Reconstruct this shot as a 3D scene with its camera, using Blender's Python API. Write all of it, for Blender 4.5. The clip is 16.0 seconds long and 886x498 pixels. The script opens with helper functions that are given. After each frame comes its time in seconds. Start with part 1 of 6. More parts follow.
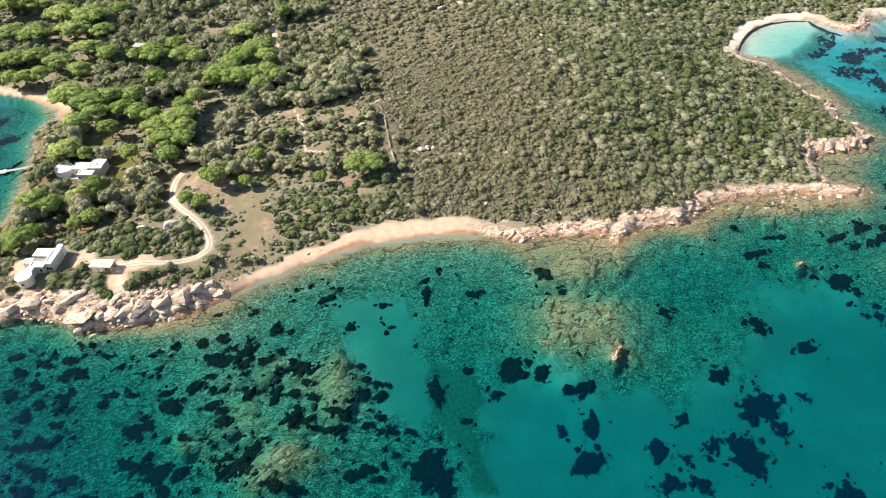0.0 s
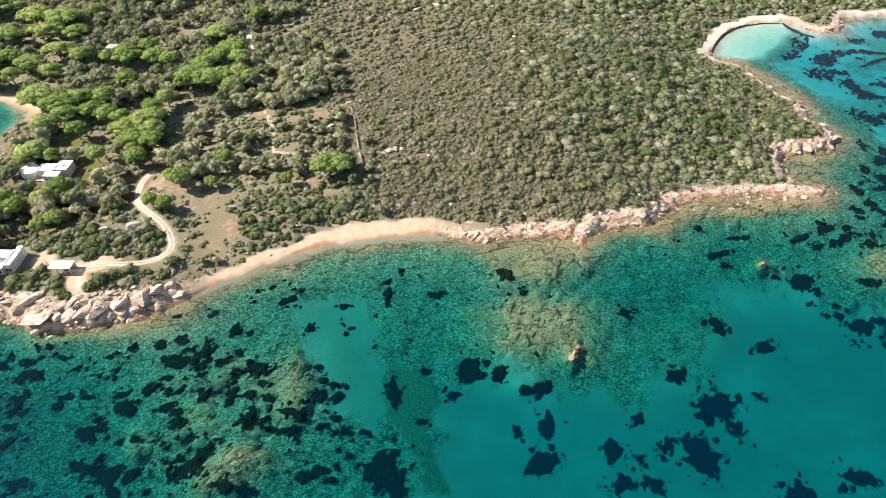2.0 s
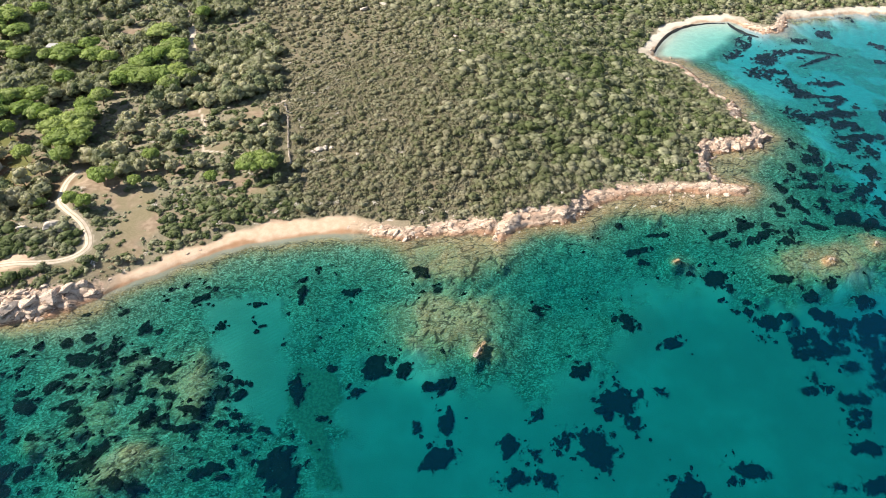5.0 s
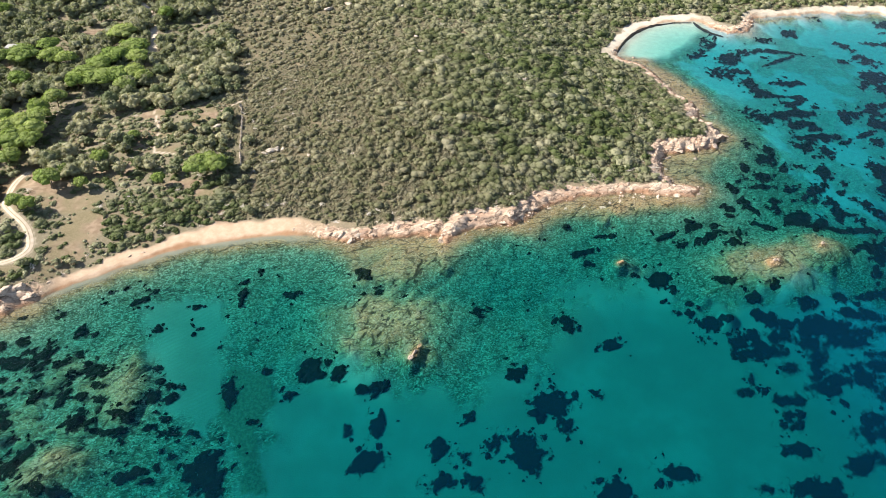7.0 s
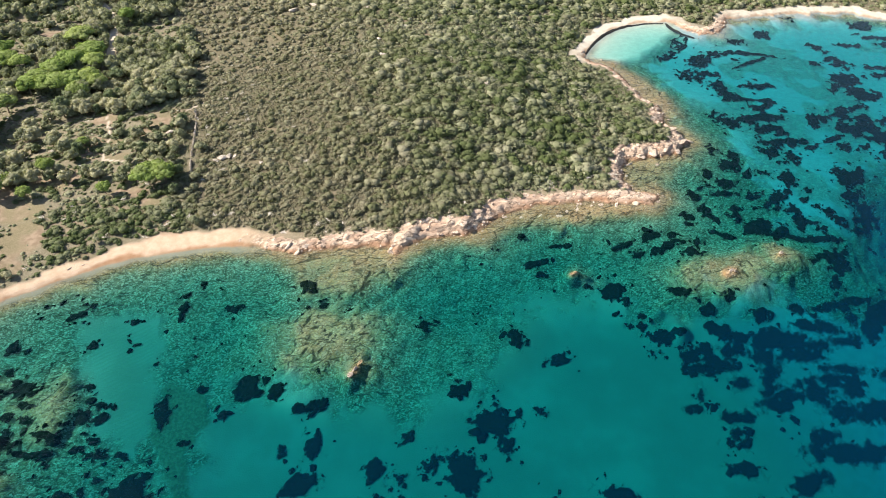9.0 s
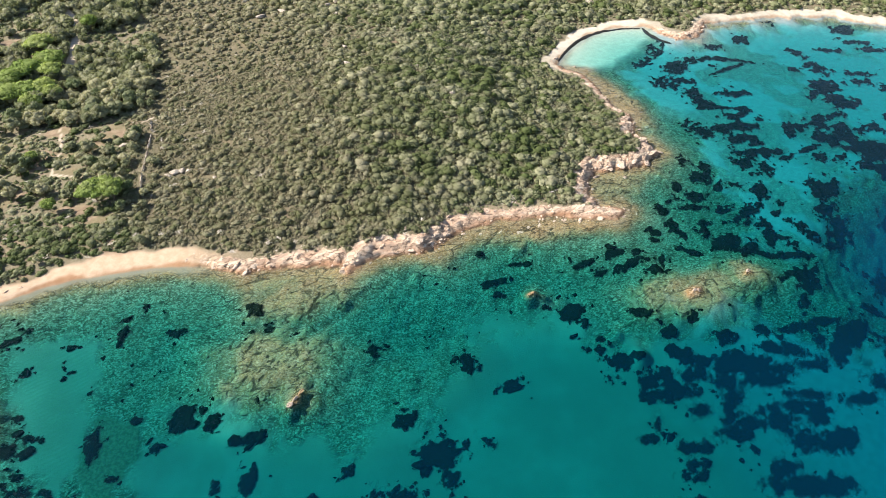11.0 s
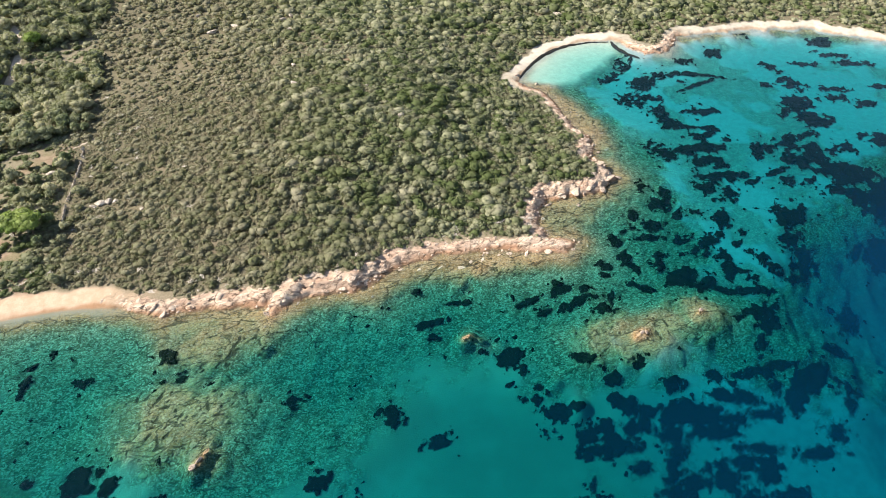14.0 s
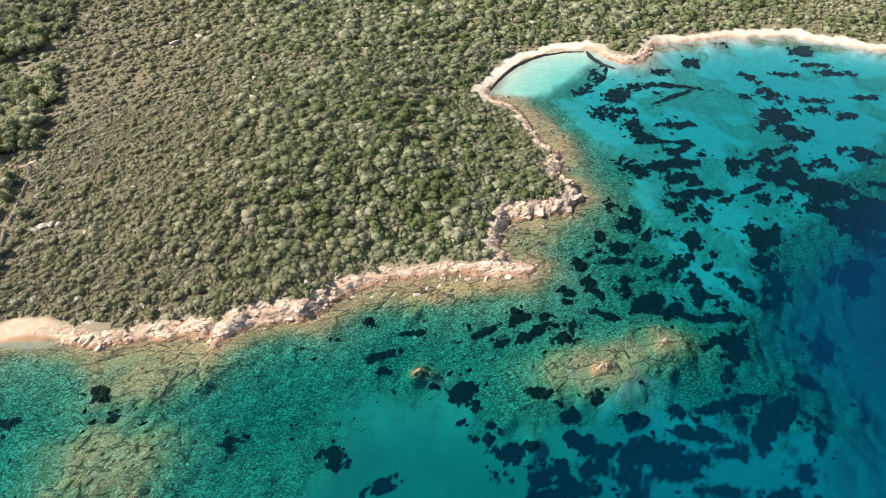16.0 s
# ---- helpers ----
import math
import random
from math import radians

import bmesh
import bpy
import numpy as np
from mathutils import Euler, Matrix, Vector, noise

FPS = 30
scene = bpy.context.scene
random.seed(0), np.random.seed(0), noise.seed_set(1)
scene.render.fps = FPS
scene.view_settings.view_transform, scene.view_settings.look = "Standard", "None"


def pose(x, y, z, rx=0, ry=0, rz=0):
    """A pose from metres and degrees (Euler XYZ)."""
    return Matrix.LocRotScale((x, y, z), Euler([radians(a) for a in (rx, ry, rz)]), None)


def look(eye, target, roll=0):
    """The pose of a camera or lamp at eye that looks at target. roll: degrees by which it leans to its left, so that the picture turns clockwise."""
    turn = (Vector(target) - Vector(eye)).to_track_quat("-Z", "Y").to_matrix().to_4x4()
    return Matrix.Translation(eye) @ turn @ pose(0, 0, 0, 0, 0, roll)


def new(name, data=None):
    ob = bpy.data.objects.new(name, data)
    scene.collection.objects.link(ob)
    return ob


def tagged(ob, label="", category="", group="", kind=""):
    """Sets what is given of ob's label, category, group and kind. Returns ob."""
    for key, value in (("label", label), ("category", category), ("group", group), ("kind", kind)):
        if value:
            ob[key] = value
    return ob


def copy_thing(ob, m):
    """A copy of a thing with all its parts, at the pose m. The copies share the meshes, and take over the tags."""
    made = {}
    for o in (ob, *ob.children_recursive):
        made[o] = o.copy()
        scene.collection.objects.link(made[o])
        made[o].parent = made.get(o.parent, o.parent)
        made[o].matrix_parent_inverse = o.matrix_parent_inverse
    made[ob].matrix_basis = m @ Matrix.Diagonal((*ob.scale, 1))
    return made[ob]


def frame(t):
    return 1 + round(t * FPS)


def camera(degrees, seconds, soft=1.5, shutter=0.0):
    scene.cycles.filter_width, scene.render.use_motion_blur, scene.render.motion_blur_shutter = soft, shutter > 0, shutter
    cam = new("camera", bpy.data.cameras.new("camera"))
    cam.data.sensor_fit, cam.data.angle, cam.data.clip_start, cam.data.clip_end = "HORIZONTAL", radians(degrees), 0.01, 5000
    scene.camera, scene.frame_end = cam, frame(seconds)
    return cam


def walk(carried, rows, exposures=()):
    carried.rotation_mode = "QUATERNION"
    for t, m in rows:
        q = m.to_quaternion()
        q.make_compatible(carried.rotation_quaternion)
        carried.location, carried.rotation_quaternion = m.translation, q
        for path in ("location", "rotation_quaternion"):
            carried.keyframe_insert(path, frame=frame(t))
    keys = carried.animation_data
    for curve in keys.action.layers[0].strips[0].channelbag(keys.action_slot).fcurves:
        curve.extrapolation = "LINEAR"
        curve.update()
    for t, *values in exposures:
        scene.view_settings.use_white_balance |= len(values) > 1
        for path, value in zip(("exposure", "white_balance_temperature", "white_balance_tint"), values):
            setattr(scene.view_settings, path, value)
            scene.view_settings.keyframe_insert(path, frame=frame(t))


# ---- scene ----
cam = camera(71, 16.0, soft=0.5)
walk(cam, [
    (0, pose(19.79, 4.76, 140.40, 47.187, -0.529, -16.199)),
    (0.5, pose(21.57, 4.21, 140.30, 47.243, -0.578, -16.263)),
    (1, pose(24.10, 3.33, 140.46, 47.281, -0.568, -16.325)),
    (1.5, pose(26.80, 2.53, 140.42, 47.308, -0.678, -16.448)),
    (2, pose(30.17, 1.35, 140.35, 47.374, -0.700, -16.522)),
    (2.5, pose(33.65, 0.16, 140.45, 47.387, -0.787, -16.645)),
    (3, pose(37.44, -1.21, 140.50, 47.407, -0.835, -16.757)),
    (3.5, pose(41.13, -2.56, 140.71, 47.393, -0.925, -16.908)),
    (4, pose(45.19, -4.09, 140.81, 47.401, -0.964, -16.990)),
    (6.5, pose(66.59, -10.67, 141.49, 47.298, -1.076, -17.304)),
    (7, pose(71.04, -11.37, 141.74, 47.252, -1.053, -17.348)),
    (7.5, pose(75.32, -11.45, 141.89, 47.166, -1.078, -17.430)),
    (8, pose(79.60, -11.04, 142.04, 47.069, -1.084, -17.524)),
    (8.5, pose(83.77, -10.22, 142.24, 46.951, -1.128, -17.615)),
    (9, pose(87.93, -9.32, 142.49, 46.856, -1.155, -17.690)),
    (11.5, pose(109.56, -2.88, 142.65, 46.718, -0.940, -17.827)),
    (12, pose(113.80, -1.32, 142.72, 46.723, -0.912, -17.818)),
    (12.5, pose(118.08, 0.18, 142.66, 46.763, -0.837, -17.817)),
    (13, pose(122.51, 1.74, 142.76, 46.764, -0.760, -17.779)),
    (13.5, pose(126.48, 3.67, 142.75, 46.780, -0.765, -17.843)),
    (14, pose(130.88, 5.49, 142.74, 46.781, -0.677, -17.849)),
    (14.5, pose(134.71, 7.35, 142.62, 46.817, -0.715, -17.944)),
    (15, pose(138.89, 9.53, 142.68, 46.777, -0.693, -18.041)),
    (15.5, pose(143.25, 11.54, 142.76, 46.696, -0.695, -18.073)),
    (16, pose(147.82, 12.90, 142.65, 46.765, -0.664, -18.035)),
])

# ---- world and sun ----
SUN_FROM = Vector((-0.894, 0.449, 0.0)).normalized()
SUN_HEIGHT = radians(37)
world = bpy.data.worlds.new("sky")
scene.world = world
world.use_nodes = True
wn = world.node_tree.nodes
sky = wn.new("ShaderNodeTexSky")
sky.sky_type = "NISHITA"
sky.sun_disc = False
sky.sun_elevation = SUN_HEIGHT
sky.sun_rotation = math.atan2(SUN_FROM.x, SUN_FROM.y) % (2 * math.pi)
world.node_tree.links.new(sky.outputs[0], wn["Background"].inputs[0])
wn["Background"].inputs[1].default_value = 0.075
sun = new("sun", bpy.data.lights.new("sun", "SUN"))
sun.data.energy = 5.0
sun.data.angle = radians(0.5)
sun.data.color = (1.0, 0.94, 0.85)
aim = Vector((SUN_FROM.x * math.cos(SUN_HEIGHT), SUN_FROM.y * math.cos(SUN_HEIGHT), math.sin(SUN_HEIGHT)))
sun.matrix_world = look(aim * 300, (0, 0, 0))
scene.view_settings.exposure = 1.17


# ---- materials ----
class Nodes:
    """A short way to write node materials."""

    def __init__(self, name):
        self.mat = bpy.data.materials.new(name)
        self.mat.use_nodes = True
        self.tree = self.mat.node_tree
        self.out = self.tree.nodes["Material Output"]
        self.bsdf = self.tree.nodes["Principled BSDF"]

    def put(self, socket, value):
        if isinstance(value, bpy.types.NodeSocket):
            self.tree.links.new(value, socket)
        else:
            socket.default_value = (*value, 1.0) if isinstance(value, tuple) and len(value) == 3 and len(socket.default_value) == 4 else value

    def add(self, kind, **values):
        node = self.tree.nodes.new(kind)
        return node

    def place(self, scale=(1, 1, 1), turn=0.0, local=False):
        m = self.add("ShaderNodeMapping")
        if local:
            src = self.add("ShaderNodeTexCoord").outputs["Object"]
        else:
            src = self.add("ShaderNodeNewGeometry").outputs["Position"]
        self.put(m.inputs[0], src)
        m.inputs["Rotation"].default_value = (0, 0, turn)
        m.inputs["Scale"].default_value = scale
        return m.outputs[0]

    def noise(self, scale, detail=4.0, rough=0.55, at=None, warp=0.0):
        n = self.add("ShaderNodeTexNoise")
        n.inputs["Scale"].default_value, n.inputs["Detail"].default_value = scale, detail
        n.inputs["Roughness"].default_value, n.inputs["Distortion"].default_value = rough, warp
        self.put(n.inputs["Vector"], at or self.place())
        return n.outputs["Fac"]

    def cells(self, scale, feature="DISTANCE_TO_EDGE", at=None, out="Distance"):
        n = self.add("ShaderNodeTexVoronoi")
        n.feature = feature
        n.inputs["Scale"].default_value = scale
        self.put(n.inputs["Vector"], at or self.place())
        return n.outputs[out]

    def vein(self, scale, width, at=None, detail=3.0, warp=0.5):
        """1 on thin wandering lines, 0 between them."""
        off = self.math("ABSOLUTE", self.math("SUBTRACT", self.noise(scale, detail, 0.5, at, warp), 0.5))
        return self.ramp(off, 0.0, width, 1.0, 0.0)

    def warped(self, at, scale, amount):
        """The same places pushed about by a noise."""
        n = self.add("ShaderNodeTexNoise")
        n.inputs["Scale"].default_value, n.inputs["Detail"].default_value = scale, 3.0
        self.put(n.inputs["Vector"], at)
        off = self.add("ShaderNodeVectorMath")
        off.operation = "MULTIPLY_ADD"
        self.put(off.inputs[0], n.outputs["Color"])
        off.inputs[1].default_value = (amount, amount, amount)
        self.put(off.inputs[2], at)
        return off.outputs[0]

    def attr(self, name):
        n = self.add("ShaderNodeAttribute")
        n.attribute_name = name
        return n.outputs["Fac"]

    def math(self, op, a, b=0.0):
        n = self.add("ShaderNodeMath")
        n.operation = op
        self.put(n.inputs[0], a), self.put(n.inputs[1], b)
        return n.outputs[0]

    def ramp(self, fac, low, high, a=0.0, b=1.0):
        n = self.add("ShaderNodeMapRange")
        n.interpolation_type = "SMOOTHSTEP"
        for i, v in enumerate((fac, low, high, a, b)):
            self.put(n.inputs[i], v)
        return n.outputs[0]

    def mix(self, fac, a, b, how="MIX"):
        n = self.add("ShaderNodeMix")
        n.data_type, n.blend_type = "RGBA", how
        self.put(n.inputs[0], fac), self.put(n.inputs[6], a), self.put(n.inputs[7], b)
        return n.outputs[2]

    def bump(self, height, strength=0.5, far=0.1):
        n = self.add("ShaderNodeBump")
        n.inputs["Strength"].default_value, n.inputs["Distance"].default_value = strength, far
        self.put(n.inputs["Height"], height)
        return n.outputs[0]

    def done(self, color, rough=0.8, normal=None, metal=0.0, gloss=0.3):
        self.put(self.bsdf.inputs["Base Color"], color)
        self.put(self.bsdf.inputs["Roughness"], rough)
        self.bsdf.inputs["Metallic"].default_value = metal
        self.bsdf.inputs["Specular IOR Level"].default_value = gloss
        if normal is not None:
            self.put(self.bsdf.inputs["Normal"], normal)
        return self.mat


def random_of(n, island=False):
    if island:
        return n.add("ShaderNodeNewGeometry").outputs["Random Per Island"]
    return n.add("ShaderNodeObjectInfo").outputs["Random"]


def ground_material():
    """Soil, dry grass, beach sand, granite, paths, and the sea bed of sand and weed-covered rock."""
    n = Nodes("ground")
    fine, mid, wide = n.noise(2.6, 5), n.noise(0.45, 4), n.noise(0.07, 3)
    speck = n.noise(7.0, 2)
    soil = n.mix(n.ramp(mid, 0.35, 0.65), (0.205, 0.145, 0.095), (0.295, 0.220, 0.150))
    grass = n.mix(n.ramp(fine, 0.35, 0.7), (0.160, 0.135, 0.074), (0.245, 0.195, 0.120))
    soil = n.mix(n.ramp(wide, 0.42, 0.58), soil, grass)
    litter = n.mix(n.ramp(fine, 0.4, 0.7), (0.165, 0.142, 0.090), (0.260, 0.218, 0.148))
    heath = n.mix(n.ramp(fine, 0.4, 0.7), (0.105, 0.092, 0.054), (0.190, 0.160, 0.104))
    litter = n.mix(n.attr("heath"), litter, heath)
    land = n.mix(n.attr("bare"), litter, soil)
    land = n.mix(n.math("MULTIPLY", n.attr("yard"), 0.85), land, n.mix(n.ramp(mid, 0.3, 0.7), (0.46, 0.30, 0.20), (0.58, 0.41, 0.29)))
    lawn = n.mix(n.ramp(fine, 0.3, 0.7), (0.10, 0.13, 0.035), (0.19, 0.19, 0.07))
    land = n.mix(n.attr("lawn"), land, lawn)
    track = n.mix(n.ramp(mid, 0.3, 0.7), (0.432, 0.352, 0.264), (0.528, 0.440, 0.344))
    land = n.mix(n.attr("track"), land, track)
    sand = n.mix(n.ramp(mid, 0.3, 0.7), (0.480, 0.336, 0.224), (0.560, 0.416, 0.296))
    sand = n.mix(n.ramp(speck, 0.55, 0.75), sand, (0.416, 0.288, 0.192))
    sand = n.mix(n.attr("pale"), sand, n.mix(n.ramp(mid, 0.3, 0.7), (0.50, 0.43, 0.34), (0.60, 0.53, 0.43)))
    land = n.mix(n.attr("sand"), land, sand)
    strike = n.place((0.55, 1.5, 1.2), 0.35)
    joint_at = n.warped(n.warped(n.place((0.6, 1.5, 1.0), 0.5), 0.35, 2.6), 1.8, 0.55)
    patchy = n.ramp(n.noise(0.35, 4), 0.46, 0.56)
    crack = n.math("MULTIPLY", n.ramp(n.cells(0.40, at=joint_at), 0.0, 0.07, 1.0, 0.0), patchy)
    crack = n.math("MAXIMUM", crack, n.math("MULTIPLY", n.ramp(n.cells(1.5, at=joint_at), 0.0, 0.14, 0.7, 0.0), n.ramp(n.noise(0.5, 3), 0.5, 0.62)))
    block = n.cells(0.9, "F1", joint_at, "Color")
    rock = n.mix(n.ramp(n.noise(0.22, 5, 0.6, strike), 0.36, 0.64), (0.500, 0.335, 0.235), (0.660, 0.520, 0.395))
    rock = n.mix(n.ramp(block, 0.3, 0.7, 0.0, 0.6), rock, (0.430, 0.300, 0.215))
    rock = n.mix(n.ramp(n.noise(1.3, 6, 0.65), 0.50, 0.72, 0.0, 0.7), rock, (0.328, 0.234, 0.172))
    rock = n.mix(n.math("MULTIPLY", crack, 0.75), rock, (0.085, 0.060, 0.042))
    land = n.mix(n.ramp(n.math("ADD", n.attr("rock"), n.math("MULTIPLY", n.math("SUBTRACT", n.noise(0.9, 5), 0.5), 0.9)), 0.35, 0.6), land, rock)
    wet = n.attr("wet")
    land = n.mix(wet, land, (0.66, 0.49, 0.37), "MULTIPLY")
    # sea bed
    bedsand = n.mix(n.ramp(wide, 0.35, 0.65), (0.230, 0.207, 0.150), (0.282, 0.256, 0.192))
    bedsand = n.mix(n.ramp(n.noise(0.03, 5, 0.6), 0.38, 0.66, 0.0, 0.65), bedsand, (0.175, 0.172, 0.125))
    bedsand = n.mix(n.attr("pale"), bedsand, n.mix(n.ramp(mid, 0.3, 0.7), (0.255, 0.285, 0.275), (0.310, 0.345, 0.335)))
    bedsand = n.mix(n.attr("cove"), bedsand, n.mix(n.ramp(mid, 0.3, 0.7), (0.42, 0.40, 0.32), (0.49, 0.47, 0.38)))
    ripple = n.add("ShaderNodeTexWave")
    ripple.inputs["Scale"].default_value, ripple.inputs["Distortion"].default_value, ripple.inputs["Detail"].default_value = 0.24, 3.0, 2.0
    n.put(ripple.inputs["Vector"], n.place((1, 1, 1), 1.2))
    bedsand = n.mix(n.math("MULTIPLY", n.ramp(ripple.outputs["Fac"], 0.35, 0.75, 0.0, 0.5), n.attr("rippled")), bedsand, (0.20, 0.19, 0.13))
    bedsand = n.mix(n.attr("matted"), bedsand, n.mix(n.ramp(n.noise(1.2, 5, 0.6), 0.4, 0.65), (0.085, 0.092, 0.052), (0.150, 0.150, 0.088)))
    slant = n.place((0.45, 1.5, 1), -0.75)
    grit = n.noise(1.5, 7, 0.72, n.place((0.9, 1.2, 1), -0.6), 0.15)
    stone_at = n.warped(n.warped(n.place((0.8, 1.25, 1), -0.7), 0.5, 1.6), 2.6, 0.5)
    stone_edge, stone_tint = n.cells(1.15, at=stone_at), n.cells(1.15, "F1", stone_at, "Color")
    pebble_tint = n.cells(2.6, "F1", stone_at, "Color")
    slab_at = n.warped(n.warped(n.place((0.5, 1.4, 1), -0.75), 0.16, 5.0), 1.1, 0.8)
    slab_edge, slab_tint = n.cells(0.20, at=slab_at), n.cells(0.20, "F1", slab_at, "Color")
    weed = n.mix(n.ramp(stone_tint, 0.2, 0.8), (0.165, 0.150, 0.084), (0.420, 0.365, 0.230))
    weed = n.mix(n.ramp(n.noise(0.13, 6, 0.62), 0.46, 0.60, 0.0, 0.45), weed, (0.150, 0.140, 0.070))
    weed = n.mix(n.ramp(n.noise(0.05, 4, 0.6), 0.50, 0.66, 0.0, 0.45), weed, (0.420, 0.375, 0.250))
    weed = n.mix(n.ramp(pebble_tint, 0.56, 0.74, 0.0, 0.75), weed, (0.600, 0.520, 0.365))
    weed = n.mix(n.ramp(pebble_tint, 0.26, 0.42, 0.7, 0.0), weed, (0.085, 0.080, 0.044))
    weed = n.mix(n.ramp(grit, 0.51, 0.56, 0.0, 0.65), weed, (0.095, 0.092, 0.050))
    weed = n.mix(n.ramp(stone_edge, 0.0, 0.10, 0.4, 0.0), weed, (0.040, 0.040, 0.022))
    seam = n.math("MAXIMUM", n.math("MULTIPLY", n.ramp(slab_edge, 0.0, 0.05, 1.0, 0.0), n.ramp(n.noise(0.12, 4), 0.47, 0.56)), n.math("MULTIPLY", n.vein(0.17, 0.010, n.place((0.7, 1.4, 1), -0.55), 7, 0.25), 0.8))
    seam = n.math("MULTIPLY", seam, n.ramp(n.noise(0.09, 3), 0.36, 0.50))
    seam = n.math("MAXIMUM", seam, n.math("MULTIPLY", n.ramp(slab_edge, 0.0, 0.06, 0.9, 0.0), n.math("MULTIPLY", n.attr("reef"), n.ramp(n.noise(0.3, 3), 0.42, 0.5))))
    seam = n.math("MAXIMUM", seam, n.ramp(n.attr("cleft"), 0.25, 0.75))
    reef = n.mix(n.ramp(slab_tint, 0.25, 0.75), (0.275, 0.168, 0.072), (0.445, 0.285, 0.130))
    reef = n.mix(n.ramp(stone_tint, 0.3, 0.7, 0.0, 0.35), reef, (0.42, 0.32, 0.20))
    reef = n.mix(n.ramp(pebble_tint, 0.58, 0.74, 0.0, 0.6), reef, (0.52, 0.40, 0.26))
    reef = n.mix(n.ramp(grit, 0.50, 0.57, 0.0, 0.65), reef, (0.110, 0.084, 0.045))
    reef = n.mix(n.ramp(stone_edge, 0.0, 0.08, 0.35, 0.0), reef, (0.060, 0.046, 0.026))
    weed = n.mix(n.math("MULTIPLY", n.attr("reef"), n.ramp(mid, 0.25, 0.6, 0.6, 1.0)), weed, reef)
    weed = n.mix(n.math("MULTIPLY", seam, 0.85), weed, (0.024, 0.023, 0.013))
    bed = n.mix(n.attr("bedsand"), weed, bedsand)
    color = n.mix(n.attr("sea"), land, bed)
    relief = n.math("ADD", n.math("MULTIPLY", fine, 0.4), n.math("MULTIPLY", n.math("SUBTRACT", n.math("MULTIPLY", n.noise(0.5, 6, 0.6, strike), 2.2), crack), n.math("MULTIPLY", n.attr("rock"), n.math("SUBTRACT", 1.0, n.attr("sea")))))
    rough_bed = n.math("SUBTRACT", n.math("ADD", n.math("MULTIPLY", grit, -2.4), n.math("MULTIPLY", n.ramp(stone_edge, 0.0, 0.25), 0.6)), seam)
    relief = n.math("ADD", relief, n.math("MULTIPLY", rough_bed, n.math("MULTIPLY", n.attr("sea"), n.math("SUBTRACT", 1.0, n.attr("bedsand")))))
    return n.done(color, 0.92, n.bump(relief, 0.8, 0.45), gloss=0.15)


def water_material():
    """Clear sea water: light is taken up and scattered with the depth below."""
    n = Nodes("sea_water")
    tree = n.tree
    depth = n.attr("depth")
    rgb = n.add("ShaderNodeCombineColor")
    for i, k in enumerate((0.37, 0.071, 0.062)):
        n.put(rgb.inputs[i], n.math("EXPONENT", n.math("MULTIPLY", depth, -k * 1.32)))
    clear = n.add("ShaderNodeBsdfTransparent")
    n.put(clear.inputs[0], rgb.outputs[0])
    scatter = n.add("ShaderNodeBsdfDiffuse")
    murk = n.math("SUBTRACT", 1.0, n.math("EXPONENT", n.math("MULTIPLY", n.math("POWER", depth, 2.2), -0.0075)))
    n.put(scatter.inputs[0], n.mix(murk, (0.0, 0.0, 0.0), (0.0, 0.016, 0.040)))
    body = n.add("ShaderNodeAddShader")
    n.put(body.inputs[0], clear.outputs[0]), n.put(body.inputs[1], scatter.outputs[0])
    waves = n.math("ADD", n.noise(0.8, 3, 0.5, n.place((1, 1.7, 1), 0.4)), n.math("MULTIPLY", n.noise(3.0, 3), 0.35))
    normal = n.bump(waves, 0.35, 0.28)
    gloss = n.add("ShaderNodeBsdfGlossy")
    gloss.inputs["Roughness"].default_value = 0.08
    n.put(gloss.inputs["Normal"], normal)
    facing = n.add("ShaderNodeLayerWeight")
    facing.inputs[0].default_value = 0.5
    n.put(facing.inputs["Normal"], normal)
    sheen = n.math("ADD", n.math("MULTIPLY", n.math("POWER", facing.outputs["Facing"], 5.0), 0.98), 0.011)
    top = n.add("ShaderNodeMixShader")
    n.put(top.inputs[0], sheen)
    n.put(top.inputs[1], body.outputs[0]), n.put(top.inputs[2], gloss.outputs[0])
    tree.links.new(top.outputs[0], n.out.inputs[0])
    return n.mat


def foliage_material(name, dark, light, dry, tone="island", parched=False):
    n = Nodes(name)
    pick = n.attr("tone") if tone == "attribute" else random_of(n, tone == "island")
    middle = tuple(0.55 * a + 0.40 * b for a, b in zip(dark, light))
    color = n.mix(n.ramp(pick, 0.0, 0.5), dark, n.mix(n.ramp(pick, 0.5, 1.0), middle, light))
    color = n.mix(n.ramp(n.noise(0.10, 5, 0.6), 0.50, 0.64, 0.0, 0.5), color, dry)
    if parched:
        color = n.mix(n.math("MULTIPLY", n.attr("parched"), n.ramp(n.noise(0.35, 4), 0.35, 0.6, 0.45, 1.0)), color, (0.285, 0.232, 0.158))
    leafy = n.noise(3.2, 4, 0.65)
    # hollows of the leaf bump are darkened in the colour, as shade between leaves
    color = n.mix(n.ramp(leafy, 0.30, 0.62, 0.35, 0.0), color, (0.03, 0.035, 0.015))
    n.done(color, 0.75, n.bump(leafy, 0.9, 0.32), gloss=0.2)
    through_leaf = n.add("ShaderNodeBsdfTranslucent")
    n.put(through_leaf.inputs[0], n.mix(0.5, color, (0.9, 1.0, 0.45), "MULTIPLY"))
    both = n.add("ShaderNodeMixShader")
    n.put(both.inputs[0], 0.36)
    n.put(both.inputs[1], n.bsdf.outputs[0]), n.put(both.inputs[2], through_leaf.outputs[0])
    n.put(n.out.inputs[0], both.outputs[0])
    return n.mat


